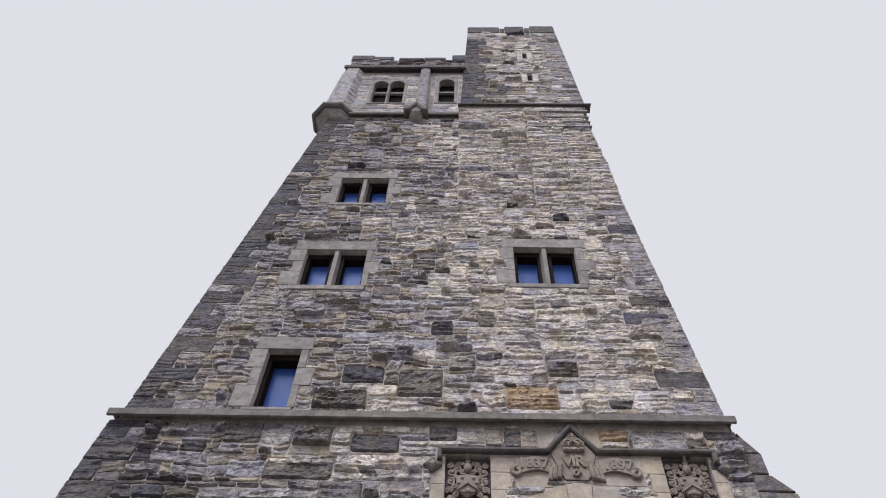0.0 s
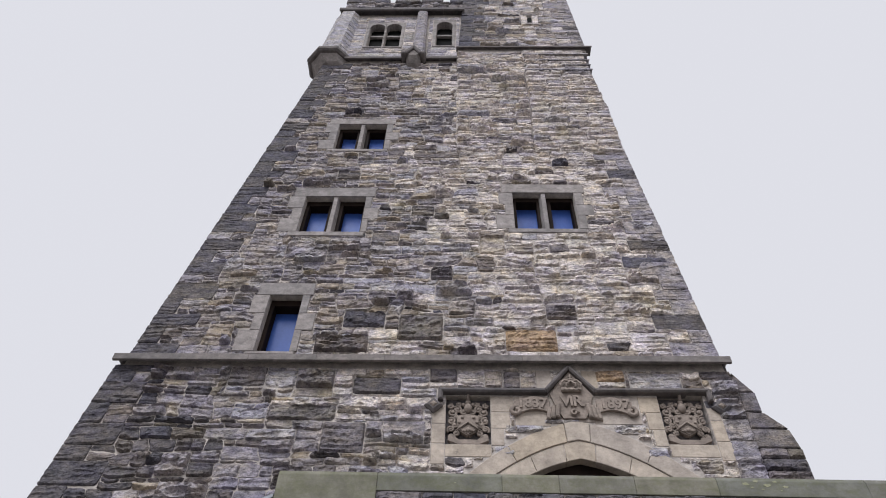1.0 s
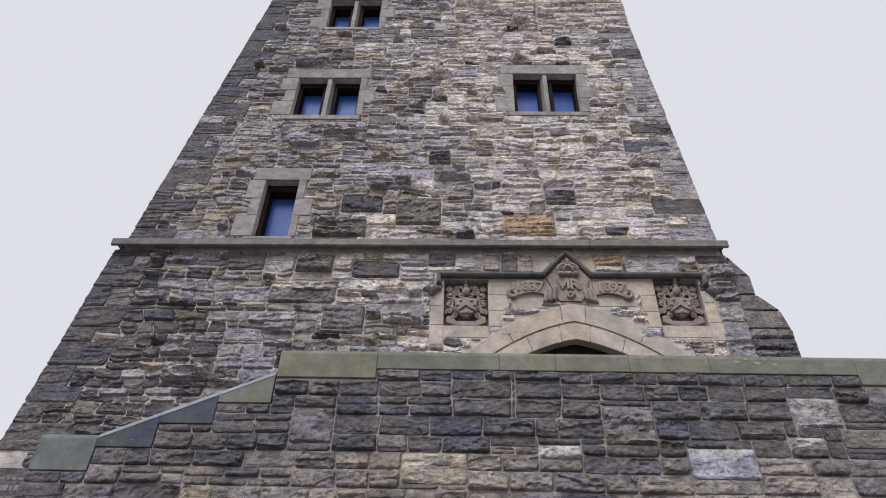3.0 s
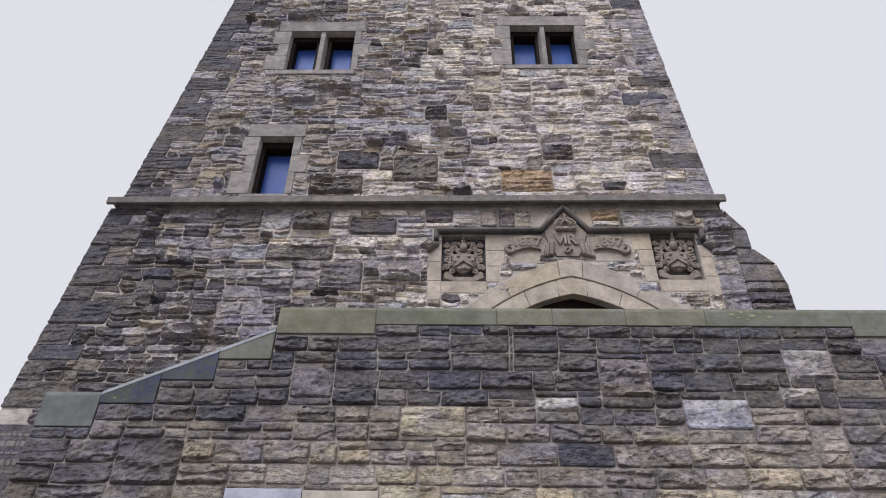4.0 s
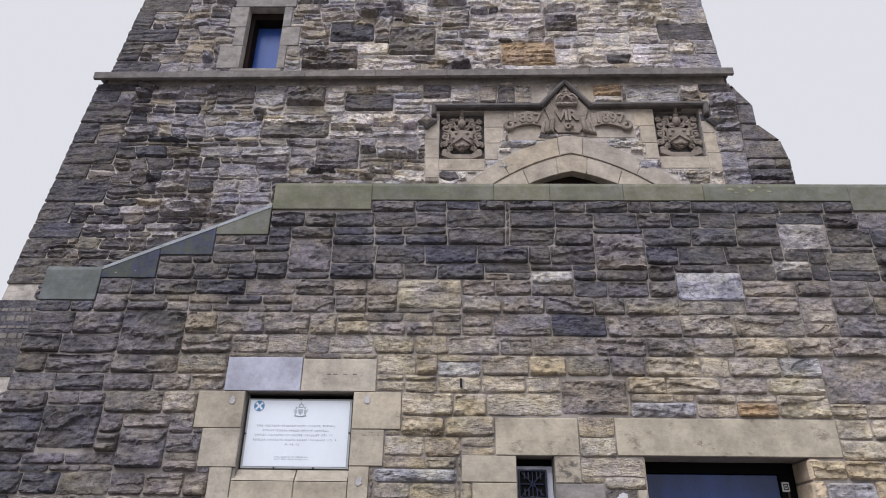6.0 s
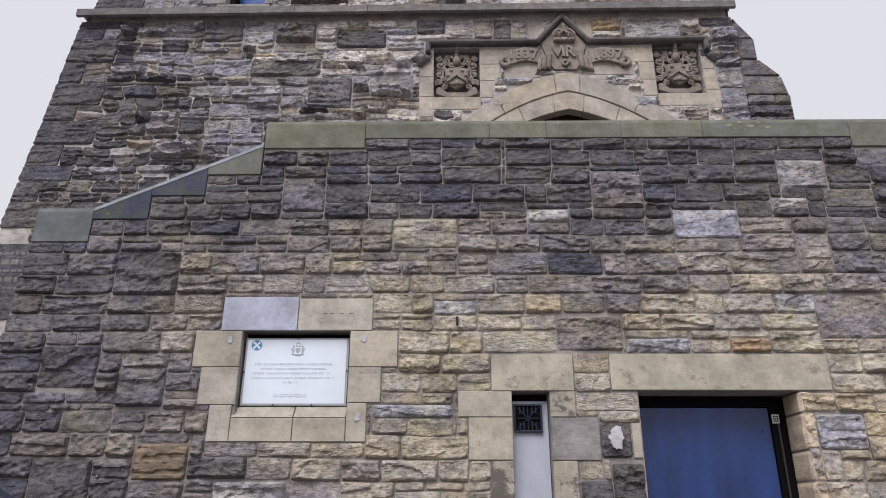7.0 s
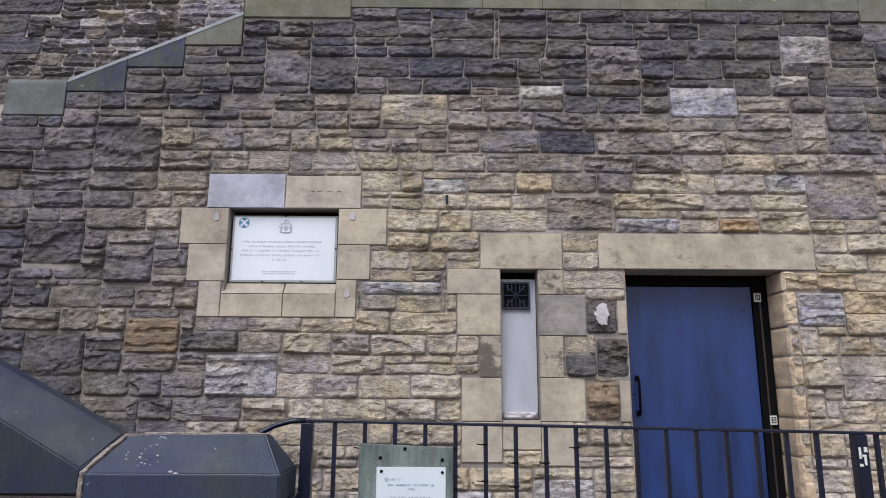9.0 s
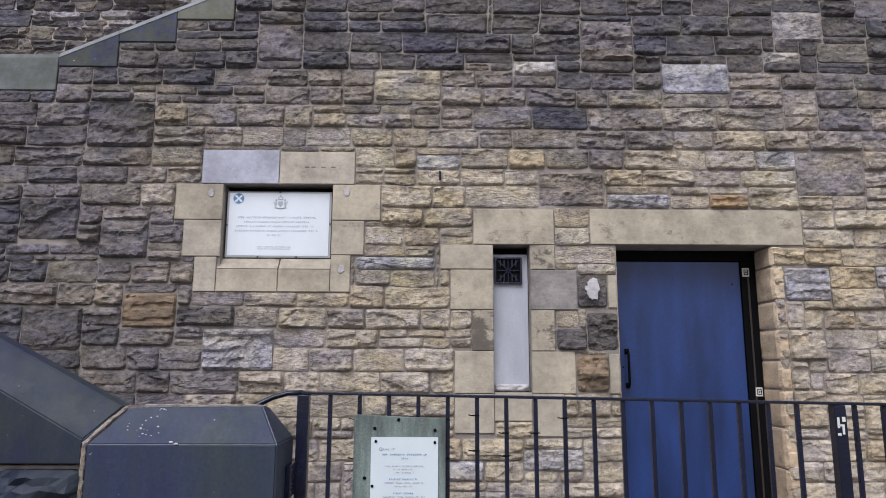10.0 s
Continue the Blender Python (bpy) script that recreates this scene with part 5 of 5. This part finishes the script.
for r in ((0.64, 1.1, 6.06, 6.17), (1.12, 1.55, 6.2, 6.26), (1.96, 2.36, 6.06, 6.19), (0.5, 0.74, 5.74, 5.87), (2.30, 2.55, 5.74, 5.88)):
    v, f = stone_geometry(*r, TY - 0.006, 0.022, rng, 0.03, True)
    link("stone", v, f, M["pale"], low_wall)

# ---- hood mould with gable and lozenge stops ----
hood = part("hood_mould", box_bm(1.44, 1.52, TY - 0.03, TY + 0.05, 6.96, 7.02), M["string"], tower, "moulded hood over the carved arms")


def bar_along(name, p, q, w, out, parent):
    d = np.subtract(q, p)
    d = d / np.linalg.norm(d)
    nn = np.array([-d[1], d[0]]) * w / 2
    poly = [tuple(np.add(p, nn)), tuple(np.add(q, nn)), tuple(np.subtract(q, nn)), tuple(np.subtract(p, nn))]
    block(name, poly, TY - out, out + 0.06, M["moulding_dark"], parent, bevel=0.02)


for p, q in (((-0.19, 6.645), (1.17, 6.655)), ((1.16, 6.645), (1.495, 7.05)), ((1.485, 7.05), (1.80, 6.65)), ((1.79, 6.665), (3.24, 6.685)), ((-0.17, 6.655), (-0.17, 6.50)), ((3.22, 6.69), (3.22, 6.52))):
    bar_along("mould_length", p, q, 0.062, 0.09, hood)
for x, z in ((-0.255, 6.43), (3.33, 6.45)):
    stop = block("lozenge_stop", [(x - 0.12, z), (x, z - 0.11), (x + 0.12, z), (x, z + 0.11)], TY - 0.07, 0.1, M["moulding_dark"], hood, bevel=0.03)
    block("boss", [(x - 0.05, z), (x, z - 0.045), (x + 0.05, z), (x, z + 0.045)], TY - 0.09, 0.03, M["carved"], stop, bevel=0.015)


# ---- carved arms ----
def scroll(cx, cz, r, turns, start, y, bm, thick, sign=1):
    pts = []
    for i in range(int(14 * turns) + 1):
        a = start + sign * i * 2 * math.pi / 14
        k = r * (1 - 0.75 * i / (14 * turns))
        pts.append((cx + k * math.cos(a), y - 0.01 * i / (14 * turns), cz + k * math.sin(a)))
    tube_bm(pts, thick, 6, bm, r_end=thick * 0.8)


def arms_panel(r):
    x0, x1, z0, z1 = r
    # back plate darkened: recess shade as well as soot in its colour
    arms = part("heraldic_panel", box_bm(x0 - 0.02, x1 + 0.02, TY + 0.10, TY + 0.2, z0 - 0.02, z1 + 0.02), M["moulding_dark"], tower, "weathered stone panel carved with a coat of arms")
    cx, w, h = (x0 + x1) / 2, x1 - x0, z1 - z0
    y = TY + 0.09
    bm = bmesh.new()
    prof = [(-0.17, 0.14), (-0.10, 0.17), (0.0, 0.15), (0.10, 0.17), (0.17, 0.14), (0.175, 0.0), (0.13, -0.11), (0.0, -0.19), (-0.13, -0.11), (-0.175, 0.0)]
    cz = z0 + 0.30 * h / 0.71
    prism_bm([(cx + 0.82 * a * w / 0.56, cz + 0.86 * b) for a, b in prof], y - 0.07, y + 0.02, bm)
    bmesh.ops.bevel(bm, geom=list(bm.edges), offset=0.015, segments=2, affect="EDGES")
    shield = part("shield", bm, M["carved"], arms, smooth=False)
    bm = bmesh.new()
    for s in (-1, 1):
        tube_bm([(cx + s * 0.15, y - 0.078, cz - 0.10), (cx, y - 0.085, cz + 0.02)], 0.012, 5, bm)
        for dx, dz in ((0.07, 0.09), (0.11, 0.02), (0.04, -0.1)):
            blob_bm((cx + s * dx, y - 0.075, cz + dz), (0.022, 0.015, 0.02), bm, 8)
    blob_bm((cx, y - 0.08, cz - 0.09), (0.035, 0.02, 0.03), bm, 8)
    part("charge", bm, M["carved"], shield, smooth=True)
    bm = bmesh.new()
    for s in (-1, 1):
        a = 0.0 if s > 0 else math.pi
        for dx, dz, rr, st in ((0.21, 0.06, 0.055, 1.0), (0.215, -0.06, 0.05, -1.0), (0.2, 0.19, 0.06, 2.0), (0.13, 0.235, 0.055, 0.5), (0.205, -0.16, 0.045, 2.6), (0.225, 0.285, 0.04, 1.5), (0.06, 0.20, 0.045, 2.2), (0.155, 0.12, 0.035, 0.3), (0.165, 0.0, 0.035, 2.9), (0.15, -0.115, 0.04, 1.2), (0.12, 0.31, 0.035, 2.0), (0.16, -0.21, 0.03, 0.6)):
            scroll(cx + s * dx * w / 0.56, cz + dz, rr, 1.3, a + s * st, y - 0.03, bm, 0.017, s)
            blob_bm((cx + s * dx * w / 0.56, y - 0.035, cz + dz), (0.024, 0.022, 0.022), bm, 8)
    part("mantling", bm, M["carved"], arms, "curling leaf scrolls", smooth=True)
    bm = blob_bm((cx, y - 0.05, cz + 0.245), (0.055, 0.05, 0.07))
    blob_bm((cx, y - 0.05, cz + 0.33), (0.035, 0.035, 0.04), bm)
    tube_bm([(cx, y - 0.06, cz + 0.34), (cx, y - 0.09, z1 + 0.005), (cx, y - 0.11, z1 + 0.05)], 0.026, 8, bm, r_end=0.012)
    for s in (-1, 1):
        blob_bm((cx + s * 0.06, y - 0.045, cz + 0.30), (0.024, 0.024, 0.03), bm, 8)
    part("crest", bm, M["carved"], arms, smooth=True)
    bm = bmesh.new()
    zz = z0 + 0.055
    prism_bm([(cx - 0.25 * w / 0.56, zz + 0.02), (cx - 0.13, zz - 0.03), (cx + 0.13, zz - 0.03), (cx + 0.25 * w / 0.56, zz + 0.02), (cx + 0.24 * w / 0.56, zz + 0.095), (cx + 0.12, zz + 0.03), (cx - 0.12, zz + 0.03), (cx - 0.24 * w / 0.56, zz + 0.095)], y - 0.06, y, bm)
    part("motto_ribbon", bm, M["carved"], arms, "carved ribbon below the shield")


for r in PANELS:
    arms_panel(r)


# ---- jubilee carving: crown, cipher and dated ribbon ----
def words(text, x, z, size, y, parent, depth=0.012, name="lettering", width=1.0):
    cu = bpy.data.curves.new("text", "FONT")
    cu.body, cu.size, cu.extrude, cu.align_x, cu.align_y, cu.resolution_u, cu.offset = text, size, depth, "CENTER", "CENTER", 3, size * 0.03
    tmp = bpy.data.objects.new("text", cu)
    scene.collection.objects.link(tmp)
    me = bpy.data.meshes.new_from_object(tmp.evaluated_get(bpy.context.evaluated_depsgraph_get()))
    bpy.data.objects.remove(tmp)
    me.transform(Matrix.Translation((x, y, z)) @ Matrix.Rotation(radians(90), 4, "X") @ Matrix.Diagonal((width, 1, 1, 1)))
    me.materials.clear()
    me.materials.append(M["carved"])
    ob = new(name, me)
    ob.parent = parent
    return ob


cipher = part("royal_cipher", prism_bm([(1.22, 6.62), (1.30, 6.36), (1.36, 6.26), (1.63, 6.26), (1.69, 6.36), (1.76, 6.62), (1.495, 6.98)], TY - 0.035, TY + 0.02), M["carved"], tower, "carved crown and royal cipher under the gable")
words("V", 1.405, 6.50, 0.22, TY - 0.045, cipher, 0.018, width=0.95)
words("R", 1.555, 6.50, 0.22, TY - 0.045, cipher, 0.018, width=0.95)
words("I", 1.475, 6.49, 0.19, TY - 0.05, cipher, 0.018)
bm = bmesh.new()
base = [(1.375, 6.645), (1.615, 6.645), (1.625, 6.69), (1.365, 6.69)]
prism_bm(base, TY - 0.085, TY - 0.02, bm)
for s in (-1, 1):
    tube_bm([(1.495 + s * 0.115, TY - 0.07, 6.69), (1.495 + s * 0.13, TY - 0.075, 6.76), (1.495 + s * 0.08, TY - 0.075, 6.815), (1.495, TY - 0.075, 6.79)], 0.017, 6, bm)
    tube_bm([(1.495 + s * 0.05, TY - 0.08, 6.69), (1.495 + s * 0.06, TY - 0.085, 6.75), (1.495, TY - 0.08, 6.80)], 0.014, 6, bm)
blob_bm((1.495, TY - 0.075, 6.825), (0.026, 0.024, 0.026), bm)
tube_bm([(1.495, TY - 0.075, 6.83), (1.495, TY - 0.075, 6.90)], 0.013, 6, bm)
tube_bm([(1.465, TY - 0.075, 6.87), (1.525, TY - 0.075, 6.87)], 0.011, 6, bm)
for dx in (-0.09, -0.03, 0.03, 0.09):
    blob_bm((1.495 + dx, TY - 0.088, 6.668), (0.013, 0.01, 0.013), bm, 6)
part("crown", bm, M["carved"], cipher, "carved royal crown", smooth=True)
ribbon = part("dated_ribbon", bmesh.new(), M["carved"], tower, "carved stone ribbon bearing the years of a jubilee")
for s, cxm in ((-1, 0.98), (1, 2.01)):
    bm = bmesh.new()
    n = 12
    front = []
    for i in range(n + 1):
        t = i / n
        x = cxm + s * (t - 0.5) * 0.44
        z = 6.45 + 0.035 * math.sin(t * math.pi * 1.3) - 0.01
        y = TY - 0.035 - 0.02 * math.sin(t * math.pi)
        front.append((x, y, z))
    lo = [bm.verts.new((x, y, z - 0.095)) for x, y, z in front]
    hi = [bm.verts.new((x, y, z + 0.095)) for x, y, z in front]
    lb = [bm.verts.new((x, TY + 0.02, z - 0.095)) for x, y, z in front]
    hb = [bm.verts.new((x, TY + 0.02, z + 0.095)) for x, y, z in front]
    for i in range(n):
        bm.faces.new((lo[i], lo[i + 1], hi[i + 1], hi[i]))
        bm.faces.new((lo[i], lo[i + 1], lb[i + 1], lb[i]))
        bm.faces.new((hi[i], hi[i + 1], hb[i + 1], hb[i]))
    bm.faces.new((lo[0], hi[0], hb[0], lb[0]))
    bm.faces.new((lo[n], hi[n], hb[n], lb[n]))
    part("ribbon_band", bm, M["carved"], ribbon)
    words("1837" if s < 0 else "1897", cxm, 6.462, 0.195, TY - 0.054, ribbon, 0.010, width=0.95)
    bm = bmesh.new()
    scroll(cxm + s * 0.20, 6.36, 0.07, 1.1, math.pi / 2, TY - 0.03, bm, 0.032, -s)
    part("ribbon_end", bm, M["carved"], ribbon, smooth=True)
    # folded part of the ribbon beside the cipher
    fx = 1.495 + s * 0.235
    for k in range(3):
        a = fx + s * (k - 1) * 0.055
        tilt = s * 0.03
        block("ribbon_fold", [(a - 0.03, 6.46 - 0.02 * k), (a - 0.03 + tilt, 6.27 - 0.01 * k), (a + 0.024 + tilt, 6.255 - 0.01 * k), (a + 0.024, 6.47 - 0.02 * k)], TY - 0.075 + 0.012 * k, 0.1, M["carved"], ribbon, bevel=0.014)
bm = bmesh.new()
scroll(1.495, 6.33, 0.05, 1.2, 0.0, TY - 0.05, bm, 0.02)
part("ribbon_knot", bm, M["carved"], ribbon, smooth=True)

# ---- inscribed slab low on the tower ----
slab = block("inscribed_slab", rect(-4.98, -4.30, 3.15, 4.02), TY - 0.012, 0.1, M["dark"], tower, "grey slab with worn, unreadable inscription")
rng = np.random.RandomState(9)
for zz, h in ((3.90, 0.03), (3.80, 0.06), (3.70, 0.03), (3.60, 0.06), (3.50, 0.03)):
    x = -4.93
    while x < -4.36:
        w = rng.uniform(0.03, 0.09)
        block("lettering", rect(x, x + w, zz - h / 2, zz + h / 2, 0.0), TY - 0.0155, 0.004, M["string"], slab, bevel=0.001)
        x += w + 0.02

# ---- proud strip of the stair turret on the shaft ----
rng = np.random.RandomState(31)


def strip_tone(x0, x1, z0, z1, r):
    return TONES[r.choice(7, p=[0.01, 0.06, 0.02, 0.0, 0.0, 0.0, 0.91])]


strip = part("turret_strip", box_bm(-0.05, 2.88, TY - 0.06, TY + 0.02, 12.27, 16.45), M["mortar_pale"], tower, "stair turret face standing proud of the shaft")
rects = courses(lambda z: (-0.055, 1.475), 12.27, 16.45, [], rng, (0.09, 0.17), (0.24, 0.7), 0.35)
lay(strip, rects, strip_tone, TY - 0.062, rng, 0.03, 0.04, lambda x, z: False, "rubble", "", True, wander([(9, 10, 9, 10)], 0.05, 1.5))
part("strip_bed", box_bm(1.47, 2.87, TY - 0.085, TY - 0.055, 12.27, 16.45), M["mortar_pale"], strip)
rects = courses(lambda z: (1.485, up_right(z)), 12.27, 16.45, [], rng, (0.09, 0.17), (0.24, 0.7), 0.35)
lay(strip, rects, strip_tone, TY - 0.087, rng, 0.03, 0.04, lambda x, z: False, "rubble", "", True, wander([(9, 10, 9, 10)], 0.05, 1.5))
for z0, z1, out in ((15.36, 15.45, 0.05), (15.66, 15.71, 0.03), (15.90, 15.95, 0.035), (16.16, 16.24, 0.045)):
    moulding("band_stone", 1.47, up_right(15.4) + 0.03, z0, z1, out, TY - 0.10, strip, 3, "pale")

# the strip dies back into the shaft at its foot
for ob in [strip] + list(strip.children):
    for v in ob.data.vertices:
        k = min(max((v.co.z - 12.2) / 1.6, 0.0), 1.0)
        v.co.y += (0.052 if v.co.x < 1.48 else 0.074) * (1.0 - k) - 0.04 * k


# ---- turret ----
TR = TY - 0.08
turret = part("turret", prism_bm([(-0.02, 16.5), (2.98, 16.5), (2.745, 22.2), (0.15, 22.2)], TR + 0.003, TY + 2.6), M["mortar"], tower, "square stair turret with small slits and battlements")


def tur_l(z):
    return -0.045 + 0.0305 * (z - 16.5)


def tur_r(z):
    return 3.0 - 0.041 * (z - 16.5)


SLITS = [(1.67, 1.785, 19.72, 20.14), (1.715, 1.835, 18.17, 18.58)]
corner = [(*c[:5], c[5]) for c in quoins(tur_l, 16.74, 21.88, rng, 1) + quoins(tur_r, 16.74, 21.88, rng, -1)]
holes = [(a - 0.16, b + 0.16, c - 0.1, d + 0.05) for a, b, c, d in SLITS] + [c[:4] for c in corner]
rects = corner + courses(lambda z: (tur_l(z), tur_r(z)), 16.74, 21.88, holes, rng, (0.14, 0.22), (0.2, 0.45))
lay(turret, rects, tower_tone, TR, rng, 0.035, 0.028, lambda x, z: False, "rubble", "", True, wander(holes, 0.06, 1.4))
for a, b, c, d in SLITS:
    # the slit's shaded depth is a near-black block at the wall face
    slit = block("slit", rect(a, b, c, d, 0.0), TR - 0.002, 0.05, M["void"], turret, "narrow dark slit", bevel=0.002)
    block("jamb_stone", rect(a - 0.16, a, c - 0.1, d + 0.05), TR - 0.035, 0.06, M["cream"], slit, bevel=0.01)
    block("jamb_stone", rect(b, b + 0.16, c - 0.1, d + 0.05), TR - 0.035, 0.06, M["cream"], slit, bevel=0.01)
    block("sill", rect(a, b, c - 0.1, c), TR - 0.035, 0.06, M["cream"], slit, bevel=0.01)
moulding("string_stone", -0.09, 3.12, 16.60, 16.70, 0.06, TR - 0.02, turret, 5, "moulding_dark")
for a, b, h in ((tur_l(21.88), 1.1, 0.50), (1.1, 1.26, 0.38), (1.26, 1.85, 0.56), (1.85, 2.02, 0.42), (2.02, tur_r(21.88), 0.60)):
    block("merlon", [(a + 0.004, 21.88), (b - 0.004, 21.88), (b - 0.004, 21.88 + h), (a + 0.004, 21.88 + h)], TR - 0.02, 0.45, M["dark"], turret, bevel=0.03)

# ---- belfry storey beside the turret ----
LIGHTS = [(-2.30, -1.93, 16.98, 18.34), (-1.88, -1.50, 16.98, 18.36), (-0.60, -0.20, 17.03, 18.48)]
belfry = wall_part("belfry", [-9, 9] + [e for r in LIGHTS for e in r[:2]], [16.0, 18.95] + [e for r in LIGHTS for e in r[2:]], LIGHTS, lambda z: -3.0, lambda z: 0.1, TY + 0.003, TY + 0.5, "belfry storey with arched openings")
# black sheet close behind the lights in place of the dim room
part("dark_room", box_bm(-2.98, 0.1, TY + 0.19, TY + 0.22, 16.1, 18.9), M["void"], belfry)
holes = [(a - 0.1, b + 0.1, c - 0.08, d + 0.1) for a, b, c, d in LIGHTS] + [(-1.15, -0.80, 16.2, 18.7), (-3.0, 0.1, 16.0, 16.28)]
rects = courses(lambda z: (-2.95, -0.02), 16.2, 18.8, holes, rng, (0.16, 0.26), (0.25, 0.5))
lay(belfry, rects, lambda a, b, c, d, r: ["cream", "pale", "grey"][r.randint(3)], TY, rng, 0.09, 0.012, lambda x, z: False, "rubble", "")
for (a, b, c, d), (ml, mr) in zip(LIGHTS, ((0.09, 0.023), (0.023, 0.09), (0.09, 0.09))):
    light = part("opening", box_bm(a, b, TY + 0.10, TY + 0.17, c + 0.82, c + 0.9, 0.01), M["ashlar_grey"], belfry, "arched belfry opening with a stone transom")
    xm, hw = (a + b) / 2, (b - a) / 2
    top = [(xm + hw * math.cos(t), d - 0.22 + 0.22 * math.sin(t)) for t in np.linspace(0, math.pi, 9)]
    block("arch_head", [(b + mr, d - 0.25), (b + mr, d + 0.1), (a - ml, d + 0.1), (a - ml, d - 0.25), (a, d - 0.25)] + top[::-1] + [(b, d - 0.25)], TY - 0.012, 0.18, M["ashlar_grey"], light, bevel=0.006)
    for e0, e1 in ((a - ml, a), (b, b + mr)):
        block("jamb_stone", rect(e0, e1, c, d - 0.25), TY - 0.012, 0.18, M["ashlar_grey"], light, bevel=0.008)
    block("sill", rect(a - ml, b + mr, c - 0.08, c), TY - 0.03, 0.3, M["ashlar_grey"], light, bevel=0.02)
block("belfry_pilaster", [(-1.13, 16.3), (-0.83, 16.3), (-0.86, 18.86), (-1.11, 18.86)], TY - 0.17, 0.25, M["grey"], belfry, bevel=0.05)
bm = bmesh.new()
rings = []
for y, half, z0, z1 in ((TY + 0.05, 0.17, 15.78, 16.40), (TY - 0.10, 0.165, 15.90, 16.40), (TY - 0.22, 0.14, 16.08, 16.36)):
    rings.append([bm.verts.new(c) for c in ((-1.08 - half, y, z0 + 0.12), (-1.08 - half * 0.55, y, z0), (-1.08 + half * 0.55, y, z0), (-1.08 + half, y, z0 + 0.12), (-1.08 + half, y, z1 - 0.18), (-1.08, y, z1), (-1.08 - half, y, z1 - 0.18))])
for p, q in zip(rings, rings[1:]):
    for i in range(7):
        bm.faces.new((p[i], p[(i + 1) % 7], q[(i + 1) % 7], q[i]))
bm.faces.new(rings[0])
bm.faces.new(rings[-1])
corbel = part("pilaster_corbel", bm, M["string"], belfry, "tapered corbel block under a pointed hood")
for p, q in (((-1.36, 16.12), (-1.25, 16.16)), ((-1.27, 16.14), (-1.07, 16.47)), ((-1.09, 16.47), (-0.90, 16.14)), ((-0.92, 16.16), (-0.80, 16.12))):
    bar_along("mould_length", p, q, 0.10, 0.27, corbel)
moulding("string_stone", -2.7, -1.32, 16.08, 16.24, 0.12, TY, belfry, 3, "moulding_dark")
moulding("string_stone", -0.86, -0.06, 16.08, 16.24, 0.12, TY, belfry, 2, "moulding_dark")
moulding("cornice_stone", -3.2, 0.1, 18.8, 19.08, 0.18, TY, belfry, 6, "moulding_dark")


def octagon(name, rings, material, parent, label=""):
    bm = bmesh.new()
    made = []
    for cx, cy, r, z in rings:
        made.append([bm.verts.new((cx + r * math.cos(math.pi / 8 + i * math.pi / 4), cy + r * math.sin(math.pi / 8 + i * math.pi / 4), z)) for i in range(8)])
    bm.faces.new(made[0])
    bm.faces.new(made[-1])
    for p, q in zip(made, made[1:]):
        for i in range(8):
            bm.faces.new((p[i], p[(i + 1) % 8], q[(i + 1) % 8], q[i]))
    return part(name, bm, material, parent, label)


rng = np.random.RandomState(77)
z = 16.45
while z < 18.85:
    h = min(rng.uniform(0.2, 0.3), 18.86 - z)
    k = (z - 16.45) / 2.4
    octagon("pier_stone", [(-3.05 + 0.12 * k, TY + 0.2, 0.42 - 0.04 * k, z + 0.004), (-3.05 + 0.12 * k, TY + 0.2, 0.42 - 0.04 * k, z + h - 0.004)], M["pale"], belfry)
    z += h
octagon("corner_corbel", [(-2.84, TY + 0.3, 0.20, 15.86), (-2.97, TY + 0.25, 0.38, 16.0), (-3.06, TY + 0.22, 0.48, 16.18)], M["ashlar_grey"], belfry, "tapered corbel under the corner pier")
octagon("corbel_lip", [(-3.08, TY + 0.2, 0.52, 16.19), (-3.08, TY + 0.2, 0.57, 16.24), (-3.08, TY + 0.2, 0.57, 16.33), (-3.05, TY + 0.2, 0.46, 16.45)], M["moulding_dark"], belfry, "dark moulded lip of the corbel")
wall_top = part("parapet_wall", box_bm(-3.08, 0.12, TY + 0.02, TY + 0.4, 19.05, 19.75), M["mortar"], belfry, "battlemented parapet")
rects = courses(lambda z: (-3.12, 0.1), 19.06, 19.76, [], rng, (0.16, 0.24), (0.25, 0.5))
lay(wall_top, rects, lambda a, b, c, d, r: "dark" if r.rand() < 0.6 else "grey", TY - 0.02, rng, 0.08, 0.04, lambda x, z: False, "rubble", "")
for a, b, h in ((-3.14, -2.50, 0.34), (-2.49, -1.95, 0.25), (-1.80, -1.1, 0.17), (-1.09, -0.48, 0.2), (-0.30, 0.11, 0.38)):
    block("merlon", [(a, 19.76), (b, 19.76), (b, 19.76 + h), (a, 19.76 + h)], TY - 0.05, 0.45, M["dark"], wall_top, bevel=0.03)
part("roof", box_bm(-2.9, 3.0, TY + 0.45, TY + 7.9, 18.95, 19.1), M["string"], tower)
